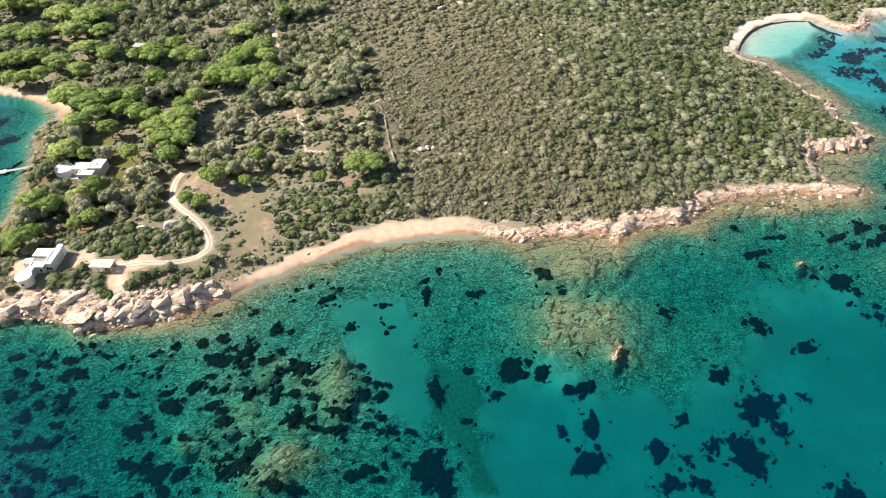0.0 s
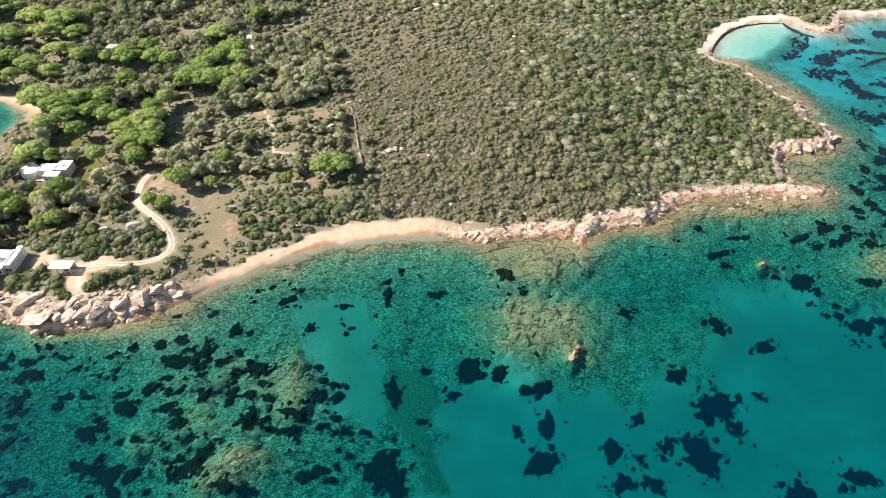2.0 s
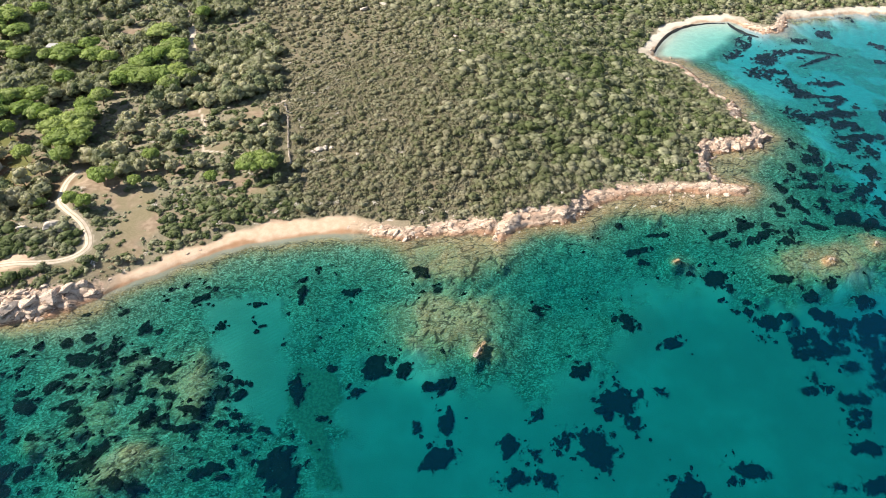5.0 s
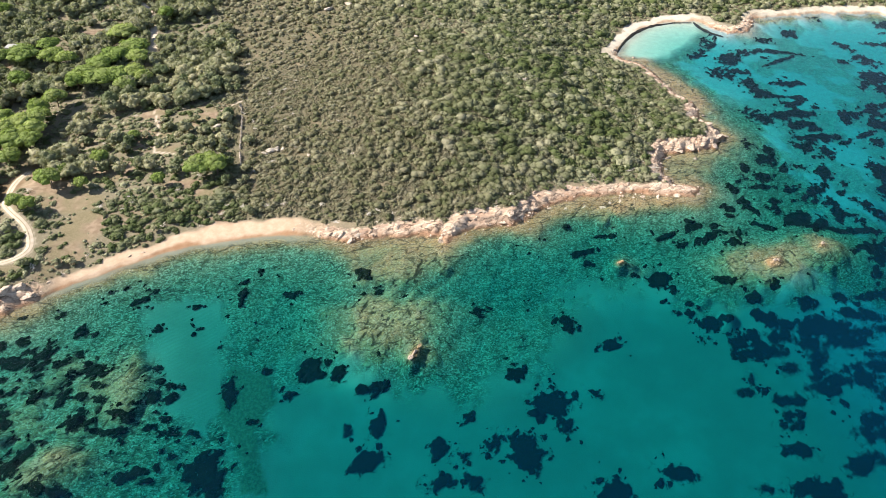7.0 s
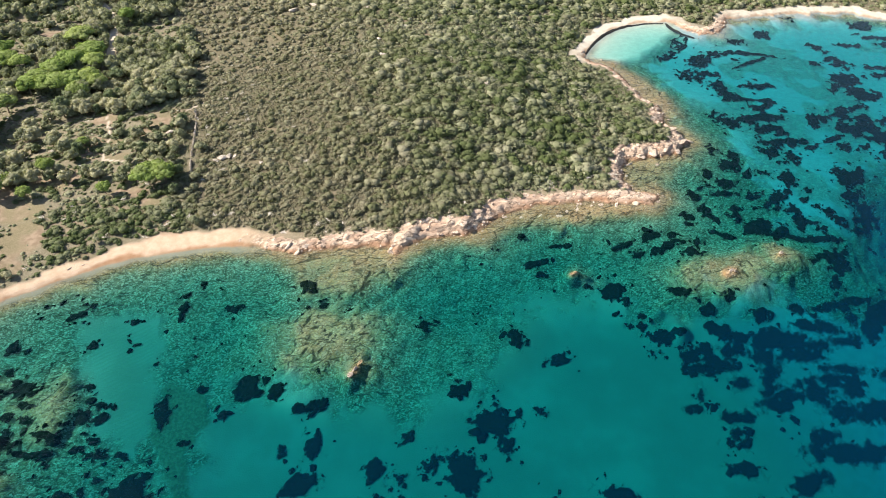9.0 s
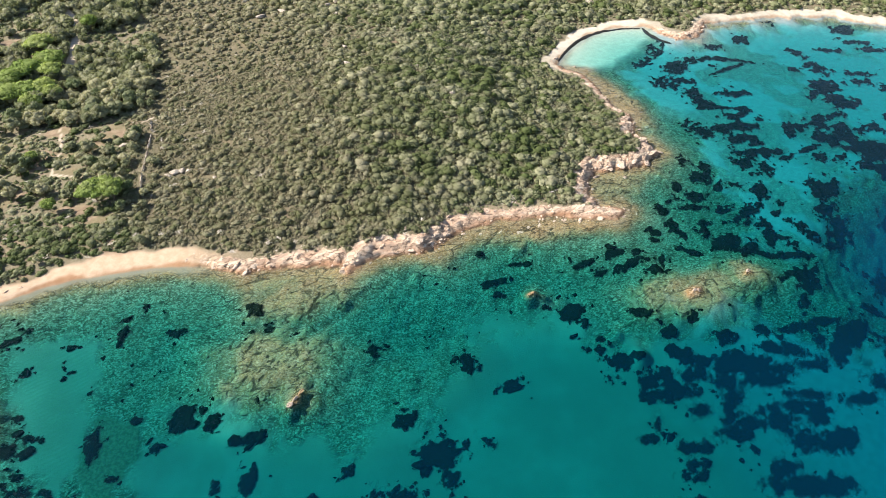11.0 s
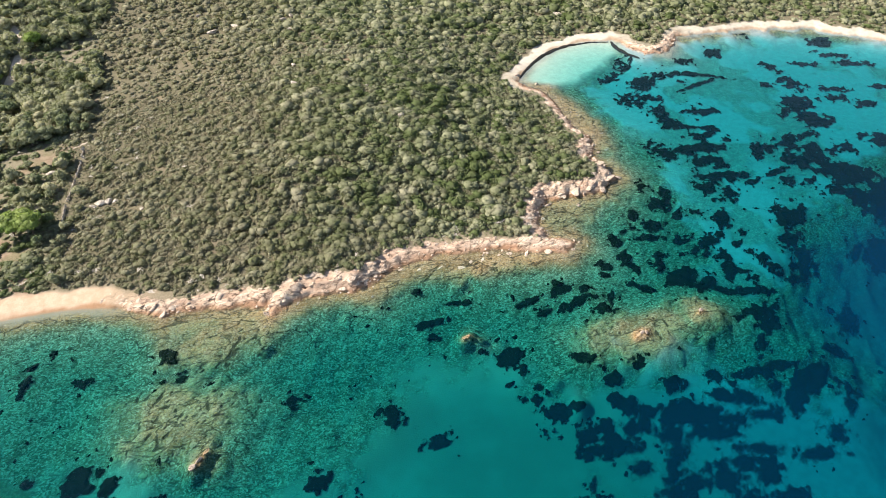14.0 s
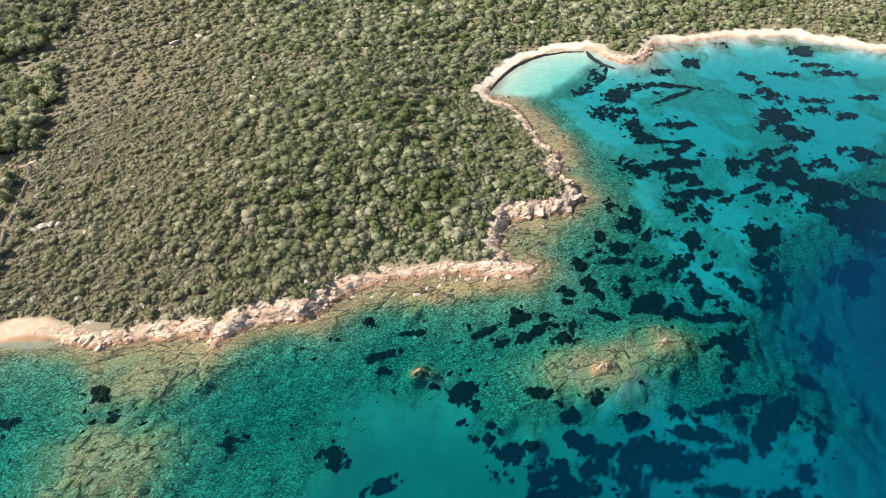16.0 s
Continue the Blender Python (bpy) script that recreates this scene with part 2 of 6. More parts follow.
def seagrass_material():
    """Dark seagrass blades, thinning out towards the rim of each mat; rims of deep mats are blurred to imitate water
    haze.
    """
    n = Nodes("seagrass_blades")
    blades = n.noise(1.7, 6, 0.62)
    color = n.mix(n.ramp(blades, 0.35, 0.65), (0.004, 0.006, 0.005), (0.013, 0.017, 0.012))
    n.done(color, 0.9, gloss=0.0)
    # haze of deep water is put into the mat as a softer, see-through rim
    hazy = n.attr("hazy")
    blades = n.math("ADD", n.math("MULTIPLY", blades, 0.7), n.math("MULTIPLY", n.noise(0.55, 3, 0.55, n.place((0.7, 1.3, 1), -0.7)), 0.3))
    edge = n.math("ADD", n.attr("cover"), n.math("MULTIPLY", n.math("MULTIPLY", n.math("SUBTRACT", blades, 0.5), 4.4), n.math("SUBTRACT", 1.0, n.math("MULTIPLY", hazy, 0.75))))
    reach = n.math("ADD", 0.07, n.math("MULTIPLY", hazy, 0.36))
    clear = n.add("ShaderNodeBsdfTransparent")
    both = n.add("ShaderNodeMixShader")
    n.put(both.inputs[0], n.ramp(edge, n.math("SUBTRACT", 0.5, reach), n.math("ADD", 0.5, reach)))
    n.put(both.inputs[1], clear.outputs[0]), n.put(both.inputs[2], n.bsdf.outputs[0])
    n.put(n.out.inputs[0], both.outputs[0])
    return n.mat


def plain_material(name, a, b, scale=3.0, rough=0.8, deep=0.3, island=False, gloss=0.3):
    n = Nodes(name)
    color = n.mix(n.ramp(n.noise(scale, 5), 0.35, 0.65), a, b)
    color = n.mix(n.ramp(n.noise(scale * 0.15, 3), 0.55, 0.8, 0.0, 0.5), color, tuple(v * 0.72 for v in a))
    return n.done(color, rough, n.bump(n.noise(scale * 3, 4), deep, 0.05), gloss=gloss)


def granite_material(name, a, b, dark):
    n = Nodes(name)
    grain, mid = n.noise(5.0, 5), n.noise(0.8, 4)
    color = n.mix(n.ramp(mid, 0.3, 0.7), a, b)
    color = n.mix(n.math("MULTIPLY", random_of(n, True), 0.6), color, b)
    crack = n.math("SUBTRACT", 1.0, n.vein(0.7, 0.03, n.place((1, 1, 1.6), 0.5)))
    color = n.mix(n.ramp(grain, 0.52, 0.75, 0.0, 0.6), color, dark)
    color = n.mix(n.ramp(crack, 0.0, 1.0, 0.8, 0.0), color, tuple(v * 0.35 for v in dark))
    relief = n.math("ADD", n.math("MULTIPLY", grain, 0.4), crack)
    return n.done(color, 0.85, n.bump(relief, 0.7, 0.25), gloss=0.2)


GROUND = ground_material()
WATER = water_material()
GRANITE = granite_material("pink_granite", (0.470, 0.330, 0.240), (0.600, 0.470, 0.365), (0.330, 0.235, 0.165))
PALE_GRANITE = granite_material("pale_granite", (0.416, 0.336, 0.264), (0.544, 0.464, 0.376), (0.256, 0.208, 0.160))
REEF_ROCK = granite_material("weedy_granite", (0.240, 0.160, 0.088), (0.352, 0.248, 0.144), (0.112, 0.080, 0.048))
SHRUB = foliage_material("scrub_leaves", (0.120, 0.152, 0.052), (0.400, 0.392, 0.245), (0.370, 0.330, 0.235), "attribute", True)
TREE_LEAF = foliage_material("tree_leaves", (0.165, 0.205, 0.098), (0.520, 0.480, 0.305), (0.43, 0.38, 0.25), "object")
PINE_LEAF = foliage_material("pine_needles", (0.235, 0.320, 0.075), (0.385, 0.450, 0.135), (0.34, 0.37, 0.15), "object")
SEAGRASS = seagrass_material()
WRACK = plain_material("dead_seagrass", (0.012, 0.011, 0.009), (0.026, 0.022, 0.016), 3.0)
SEA_ROCK = granite_material("sea_rock", (0.32, 0.235, 0.175), (0.44, 0.345, 0.275), (0.16, 0.12, 0.085))
BARK = plain_material("bark", (0.13, 0.09, 0.06), (0.22, 0.16, 0.11), 4.0)
DEADWOOD = plain_material("dead_wood", (0.40, 0.35, 0.29), (0.56, 0.50, 0.42), 4.0)
WHITEWASH = plain_material("whitewash", (0.80, 0.79, 0.75), (0.86, 0.85, 0.82), 1.5, deep=0.15)
# plaster of tower and shed; on house wings its beige also holds their shade
PLASTER = plain_material("beige_plaster", (0.60, 0.52, 0.42), (0.70, 0.62, 0.52), 1.5, deep=0.2)
SLATS = plain_material("weathered_slats", (0.42, 0.40, 0.36), (0.56, 0.54, 0.49), 3.0)
TIMBER = plain_material("timber", (0.22, 0.15, 0.09), (0.32, 0.23, 0.15), 4.0)
CONCRETE = plain_material("concrete", (0.30, 0.29, 0.26), (0.40, 0.38, 0.35), 2.0)
TILE = plain_material("terracotta", (0.42, 0.20, 0.12), (0.52, 0.28, 0.17), 3.0)
GLASS = Nodes("dark_glass").done((0.02, 0.03, 0.035), 0.08, gloss=0.6)


# ---- the plan: coast, depths, clearings ----
def lattice(ix, iy, seed):
    h = (ix.astype(np.int64) * 374761393 + iy.astype(np.int64) * 668265263 + seed * 974711) & 0xFFFFFFFF
    h = ((h ^ (h >> 13)) * 1274126177) & 0xFFFFFFFF
    return ((h ^ (h >> 16)) & 0xFFFF) / 65535.0


def value_noise(x, y, seed):
    ix, iy = np.floor(x), np.floor(y)
    fx, fy = x - ix, y - iy
    fx, fy = fx * fx * (3 - 2 * fx), fy * fy * (3 - 2 * fy)
    a, b = lattice(ix, iy, seed), lattice(ix + 1, iy, seed)
    c, d = lattice(ix, iy + 1, seed), lattice(ix + 1, iy + 1, seed)
    return (a * (1 - fx) + b * fx) * (1 - fy) + (c * (1 - fx) + d * fx) * fy


def fbm(x, y, seed, octaves=4):
    total, amp, norm = 0.0, 1.0, 0.0
    for k in range(octaves):
        total = total + amp * value_noise(x * 2**k + 17.3 * k, y * 2**k - 9.1 * k, seed + k)
        norm, amp = norm + amp, amp * 0.5
    return total / norm


def ridged(x, y, seed, octaves=4):
    total, amp, norm = 0.0, 1.0, 0.0
    for k in range(octaves):
        total = total + amp * (1 - np.abs(2 * value_noise(x * 2**k + 5.7 * k, y * 2**k + 3.1 * k, seed + k) - 1))
        norm, amp = norm + amp, amp * 0.5
    return total / norm


def smooth(v, low=0.0, high=1.0):
    v = np.clip((v - low) / (high - low), 0, 1)
    return v * v * (3 - 2 * v)


# stretches of the shore from west to east: points, how sandy, how high it stands
SHORE = (
    ([(-140, 168), (-110, 158), (-79.5, 156), (-70, 154), (-61, 153), (-54, 150), (-48.5, 144.6), (-43, 144.2), (-38.5, 144), (-32, 143), (-26, 142.7), (-20, 142.7), (-13, 143.7), (-9, 145.6)], 0.0, 4.6),
    ([(-5.8, 147), (-1.4, 149.1), (4, 151.4), (11, 153), (18.4, 155), (25, 156.7), (30, 158), (37.6, 159), (49, 158.6), (59, 157.9), (68.4, 156.2)], 1.0, 2.0),
    ([(77.6, 153.6), (82.7, 150.7), (86.6, 147.2), (89.6, 144.6), (94.2, 146), (102, 145.2), (111, 144.2)], 0.1, 1.6),
    ([(119, 140.5), (121, 136.4), (127, 139.8), (131.4, 141.6), (140, 140.9), (146.1, 138.3), (151.1, 139.3), (157, 143.4)], 0.0, 3.2),
    ([(163.4, 147), (172.8, 147), (184, 145.6), (195, 144.4), (204, 140.4), (218, 136), (222.5, 139.5), (216.5, 145)], 0.15, 1.3),
    ([(215, 151.5), (219, 158.9), (224, 162.8), (234.8, 161), (246, 161.7), (254.5, 167.6), (255, 178), (252.5, 183.6)], 0.0, 2.9),
    ([(256.4, 189.4), (257.7, 197), (254.8, 204.4), (256, 215), (257, 226.6), (254.7, 237.3), (250, 242.4)], 0.1, 1.3),
    ([(248.3, 248.7), (254, 256.3), (261, 262.8), (269.5, 269), (278, 274.7), (295.5, 279), (313, 276.5)], 1.0, 1.6),
    ([(316.3, 272.9), (317.4, 266), (322, 257), (331, 256.8), (341.7, 263.3)], 0.1, 1.6),
    ([(349.4, 267.7), (362.3, 269.3), (381.6, 267), (400.7, 264.2), (419.7, 260.7), (427, 256.4), (435, 249), (446, 240.8), (460, 229.3), (500, 205), (560, 170), (900, 60), (4200, -900)], 0.85, 2.0),
    ([(4200, 4200), (-4200, 4200), (-4200, 330), (-130, 322), (-99.7, 301), (-89.3, 294.8), (-80, 287), (-72.7, 280)], 1.0, 1.5),
    ([(-71.3, 273.4), (-74.6, 266.4), (-78.7, 258.6), (-75.8, 247), (-75.8, 235.4), (-75.8, 224), (-76, 210.6), (-79.5, 200.5), (-100, 190)], 0.1, 0.5),
)
DEEP = [(262, -60), (267, 45), (279, 61), (275, 78), (270, 90), (282, 104), (292, 117), (316, 126), (340, 131), (373, 141), (480, 160), (640, 90), (900, -200)]
TONGUE = [(23.5, 136.8), (33.4, 137.7), (46.6, 132.7), (47.2, 119.7), (43.1, 110.2), (44.2, 101.9), (44.3, 94), (40.1, 90.6), (34.1, 94.1), (32.1, 98.8), (30.9, 109.6), (26.3, 122.3)]
POOL = [(46, 40), (47, 79), (53, 85), (53.5, 94), (58, 97), (73, 97.3), (90, 88), (113, 78), (142, 91), (156.6, 106), (178.8, 102), (188, 91), (208, 87), (238, 80), (262, 70), (300, 50), (300, -40)]
BAY = [(315, 270), (279, 236), (277, 204), (279, 174), (272, 150), (271, 136), (265, 116), (270, 105), (284, 106), (303, 128), (330, 138), (398, 165), (475, 220), (393, 261), (347, 265)]
COVE = [(248, 249), (261, 264), (278, 276), (296, 281), (316, 276), (312, 262), (295, 250), (277, 240), (262, 240)]
TRACKS = (
    ([(-36.6, 164.3), (-31.6, 164.2), (-22.3, 162.4), (-14.7, 163.4), (-10.7, 166.4), (-9.9, 170.5), (-12, 178.4), (-14.7, 183.7), (-19.4, 190.4), (-22.8, 197.2), (-23.6, 206), (-22.2, 212.9), (-18.9, 217.6)], 1.55),
    ([(21, 284), (21.1, 290.8), (23.2, 309.3), (23.6, 330), (23.7, 349), (20, 362), (10, 385)], 2.0),
    ([(25.6, 250), (28, 232), (26.3, 216.5), (36.7, 211.6), (50, 208)], 0.5),
    ([(53, 240), (64.6, 247)], 0.5),
    ([(-37, 164), (-36, 156), (-34, 152)], 0.9),
)
CLEARINGS = ((1.4, 191, 9, 8), (5, 177, 8, 10), (-1, 167, 6, 6), (44, 184, 6, 4), (-15, 210, 8, 6), (-8, 203, 8, 7), (25, 247, 6, 6),
             (-33, 165, 7, 4), (36, 192, 9, 4), (31, 217, 6, 4), (48, 239, 5, 5), (-38, 286, 6, 4),
             (-19, 294, 6, 4), (-42, 310, 8, 4), (-5, 340, 10, 6))
YARDS = ((-33, 165, 9, 5), (-48, 171, 5, 6), (-37, 158, 4, 6), (-66, 172, 5, 6))
LAWNS = ((-50, 247, 6, 5), (-41, 230, 5, 6), (-38, 222, 6, 4), (-43, 221, 4, 4))
REEFS = ((20, 108, 10, 16, 0.72), (3, 87, 13, 9, 0.74), (-9, 92, 6, 6, 0.55), (-18, 101, 6, 5, 0.5), (6, 106, 34, 26, 0.40), (95, 108, 25, 18, 0.76), (98.6, 96, 9, 7, 0.74), (104, 131, 20, 10, 0.66), (226, 99, 31, 14, 0.80), (176, 112, 5, 3, 0.6), (8, 112, 26, 14, 0.42),
         (2, 88, 18, 10, 0.45), (20, 110, 8, 12, 0.35), (245, 101, 10, 8, 0.84), (194, 140, 34, 7, 0.80), (262, 208, 8, 28, 0.80), (228, 152, 12, 9, 0.66), (258, 240, 8, 8, 0.8))


PEAKS = ((223.6, 97.6, 6.0, 3.6, 0.3, 0.40), (98.6, 95.2, 4.4, 2.0, 0.85, 0.30), (245.6, 100, 3.6, 2.0, 0.35, 0.25), (174.2, 112, 3.0, 1.9, 0.2, 0.0),
         (80, 105.5, 1.8, 4.0, -0.4, -0.9), (82, 101, 2.8, 2.0, 0.5, -1.0), (103, 109, 3.5, 1.8, 0.8, -0.5), (92, 112, 4.0, 1.8, 0.7, -0.6), (211, 97, 4.0, 2.0, 0.2, -0.7), (214, 105, 5.0, 2.2, 0.4, -0.8),
         (248, 106, 3.0, 1.6, 0.4, -0.6), (3, 88, 4.0, 2.6, 0.6, -0.9), (-8, 100, 3.0, 1.8, 0.7, -1.1), (197, 83.5, 4.5, 3.2, 0.8, -3.9), (193.5, 92, 4.5, 3.0, 0.5, -3.2), (104, 125, 3.0, 1.5, 0.7, -0.9))
MATTED = [(48.5, 109.6), (56.7, 103.4), (59.7, 98.2), (58.1, 92.7), (54, 87.6), (52.8, 80.7), (53.9, 67.9), (48, 69.7), (47.3, 82.3), (43.5, 93.1)]


def edges(x, y, points, closed=True):
    """The least distance to a line of points, and whether each place lies within it."""
    far, inside = np.full(x.shape, 1e9), np.zeros(x.shape, bool)
    pairs = list(zip(points, points[1:] + points[:1])) if closed else list(zip(points, points[1:]))
    for (ax, ay), (bx, by) in pairs:
        dx, dy = bx - ax, by - ay
        s = np.clip(((x - ax) * dx + (y - ay) * dy) / (dx * dx + dy * dy), 0, 1)
        far = np.minimum(far, np.hypot(x - ax - s * dx, y - ay - s * dy))
        if closed and dy:
            inside ^= ((ay > y) != (by > y)) & (x < ax + (y - ay) * dx / dy)
    return far, inside


def signed(x, y, points):
    far, inside = edges(x, y, points)
    return np.where(inside, far, -far)


COAST = [p for points, *_ in SHORE for p in points]


def shore(x, y):
    """Distance inland (out at sea below zero), sandiness and height of the nearest shore."""
    whole = signed(x, y, COAST)
    near = np.abs(whole)
    total, sandy, tall = 0.0, 0.0, 0.0
    for k, (points, beach, height) in enumerate(SHORE):
        far, _ = edges(x, y, points + [SHORE[(k + 1) % len(SHORE)][0][0]], closed=False)
        w = np.exp(-np.clip(far - near, 0, 80) / 2.5) + 1e-12
        total, sandy, tall = total + w, sandy + w * beach, tall + w * height
    return whole, sandy / total, tall / total


def ledges(x, y, turn, long, wide, seed):
    """Tilted slabs of rock: the height of each place's slab, and how near it lies to the cleft round it."""
    u = (x * math.cos(turn) + y * math.sin(turn)) / long
    w = (y * math.cos(turn) - x * math.sin(turn)) / wide
    iu, iw = np.floor(u), np.floor(w)
    first, second, high = np.full(x.shape, 9.0), np.full(x.shape, 9.0), np.zeros(x.shape)
    for a in (-1, 0, 1):
        for b in (-1, 0, 1):
            px, py = iu + a, iw + b
            r = np.hypot(px + lattice(px, py, seed) - u, py + lattice(px, py, seed + 1) - w)
            high = np.where(r < first, lattice(px, py, seed + 2), high)
            second = np.minimum(second, np.maximum(first, r))
            first = np.minimum(first, r)
    return high, 1 - smooth(second - first, 0.0, 0.13)


def blobs(x, y, some):
    """How far within any of some ellipses: 1 in the middle, 0 at the rim and beyond."""
    best = np.zeros(x.shape)
    for cx, cy, rx, ry in some:
        best = np.maximum(best, 1 - np.hypot((x - cx) / rx, (y - cy) / ry))
    return best


def site(x, y):
    """Height of the ground and what covers it, at places given as arrays."""
    x, y = np.asarray(x, float), np.asarray(y, float)
    w1, w2 = fbm(x / 9, y / 9, 11, 4) - 0.5, fbm(x / 9, y / 9, 23, 4) - 0.5
    w3 = fbm(x / 2.6, y / 2.6, 29, 3) - 0.5
    d, sandy, tall = shore(x, y)
    jag = 1 - 0.75 * sandy
    d = d + jag * (3.6 * w1 + 2.2 * (ridged(x / 4, y / 4, 31, 3) - 0.6)) + 0.7 * w2 + 7.0 * w1 * smooth(x, 325, 355)
    inland = np.maximum(d, 0)
    # land
    rise = (1 - sandy) * (tall * (1 - np.exp(-((inland / (0.75 * tall + 1.3)) ** 1.4)))) + sandy * tall * (1 - np.exp(-inland / 8.0))
    hill = 11.0 * np.exp(-(((x - 165) / 72) ** 2) - ((y - 262) / 100) ** 2) * smooth(inland / 60)
    back = 6.0 * smooth((y - 300) / 200) * smooth(inland / 60)
    land = rise + hill + back + (fbm(x / 25, y / 25, 41, 3) - 0.5) * 1.6 * smooth(inland / 20)
    rocky = (1 - sandy) * (1 - smooth(inland, 2.2 * np.sqrt(tall), 5.0 * np.sqrt(tall) + 5 * w2 + 1.0))
    inlet = smooth((-66 - x) / 5) * smooth((y - 192) / 6) * smooth((276 - y) / 8)
    rocky = rocky * (1 - 0.75 * inlet)
    blocks = ridged(x / 5.5 + 0.3 * y / 5.5, y / 4.0, 51, 4) - 0.55
    bench, gap = ledges(x + 3 * w1, y + 3 * w2, 0.5, 5.2, 2.6, 191)
    stepped = 1.0 * (bench - 0.45) - 0.8 * gap
    land = land + rocky * (0.7 * blocks + 0.75 * stepped) * np.sqrt(np.clip(tall / 2, 0.3, 2.5)) * smooth(inland / 3.0)
    # sea bed
    out = np.maximum(-d, 0)
    deep = smooth(signed(x, y, DEEP) + 8 * w1 + 4 * w2, -8, 36)
    depth = 0.45 * (1 - np.exp(-out / 2.0)) + 4.9 * (1 - np.exp(-np.maximum(out - 3.2 - 5 * w1, 0) / 22))
    depth = depth + 0.8 * smooth((60 - y) / 60) + 12.0 * deep + 2.4 * smooth((x - 180) / 45) * smooth((100 - y) / 35)
    depth = depth + 1.5 * smooth(1.3 - np.hypot((x - 138) / 42, (y - 119) / 20)) * smooth(out / 12)
    west = smooth((-8 - x) / 30) * smooth((175 - y) / 20)
    depth = depth + west * (1.4 * smooth(out / 9) + 1.6 * smooth((-30 - x) / 40)) + 3.0 * smooth((-76 - x) / 16) * smooth((y - 195) / 10)
    depth = depth + 0.5 * smooth((x - 225) / 40) * smooth((190 - y) / 40) * smooth(out / 25)
    lift = 0.0
    for cx, cy, rx, ry, much in REEFS:
        lift = np.maximum(lift, much * smooth(1.35 - np.hypot((x - cx + 9 * w1) / rx, (y - cy + 9 * w2) / ry), 0, 1.1))
    depth = depth * (1 - lift)
    cove = smooth(signed(x, y, COVE) + 4 * w1, -3, 6)
    depth = depth * (1 - cove) + cove * np.minimum(depth, 0.35 + 0.05 * out)
    bay = smooth(signed(x, y, BAY) + 16 * w1 + 7 * w3, -5, 5)
    depth = depth * (1 - 0.10 * bay)
    grains = np.maximum(0.95 * smooth(signed(x, y, TONGUE) + 9 * w1 + 6 * w3, -3.5, 3.0), smooth(signed(x, y, POOL) + 22 * w1 + 14 * w3, -9, 6))
    grains = np.maximum(grains, np.maximum(cove, np.maximum(bay * (0.5 + 0.5 * smooth(fbm(x / 16, y / 16, 77, 4), 0.40, 0.52)), deep * 0.8)))
    depth = depth + 1.4 * smooth(signed(x, y, POOL), -0.5, 14.0)
    matted = smooth(signed(x, y, MATTED) + 3 * w1 + 2 * w3, -0.7, 0.7)
    grains = np.maximum(grains, matted)
    grains = np.maximum(grains, sandy * smooth((3.5 - out + 4 * w1) / 3))
    slab, cleft = ledges(x + 7 * w1, y + 7 * w2, 0.80, 7.5, 3.0, 171)
    stony = (1 - grains) * smooth(out / 6) * (0.25 + 0.75 * smooth(lift, 0.15, 0.5))
    depth = depth * (1 - 0.34 * stony * smooth(slab, 0.35, 0.75) * (1 - cleft))
    craggy = (ridged((x + y) / 7, (y - x) / 4.5, 61, 5) - 0.60) * 0.75 + (fbm(x / 2.2, y / 2.2, 67, 3) - 0.5) * 0.7
    bed = -depth + craggy * (1 - grains) * smooth(out / 6) * smooth(depth / 1.5)
    bed = np.minimum(bed, -0.16 * np.minimum(out, 0.8))
    for cx, cy, rx, ry, turn, top in PEAKS:
        u = (x - cx) * math.cos(turn) + (y - cy) * math.sin(turn)
        w = (y - cy) * math.cos(turn) - (x - cx) * math.sin(turn)
        bed = np.maximum(bed, top - 2.0 * (u / rx) ** 2 - 2.0 * (w / ry) ** 2 + 0.9 * w3)
    sea = d < 0
    afloat = smooth(-d, -0.5, 0.5)
    z = np.where(sea, bed, land + 0.16 * np.minimum(inland, 1.5))
    track = np.zeros(x.shape)
    for points, half in TRACKS:
        far, _ = edges(x, y, points, closed=False)
        ruts = 1 - 0.55 * np.exp(-((far / (0.30 * half)) ** 2)) if half > 1 else 1.0
        track = np.maximum(track, ruts * (1 - smooth(far + 0.5 * w1, 0.6 * half, 1.0 * half)))
    yard = smooth(blobs(x, y, YARDS) + 0.4 * w1, 0.1, 0.4)
    clearing = smooth(blobs(x, y, CLEARINGS + YARDS) + 0.5 * w1, 0.05, 0.30)
    wooded = smooth(58 - x + 10 * w1, -6, 6)
    bare = np.maximum(clearing, wooded * smooth(fbm(x / 12, y / 12, 71, 3), 0.54, 0.66) * smooth(260 - y, -10, 30))
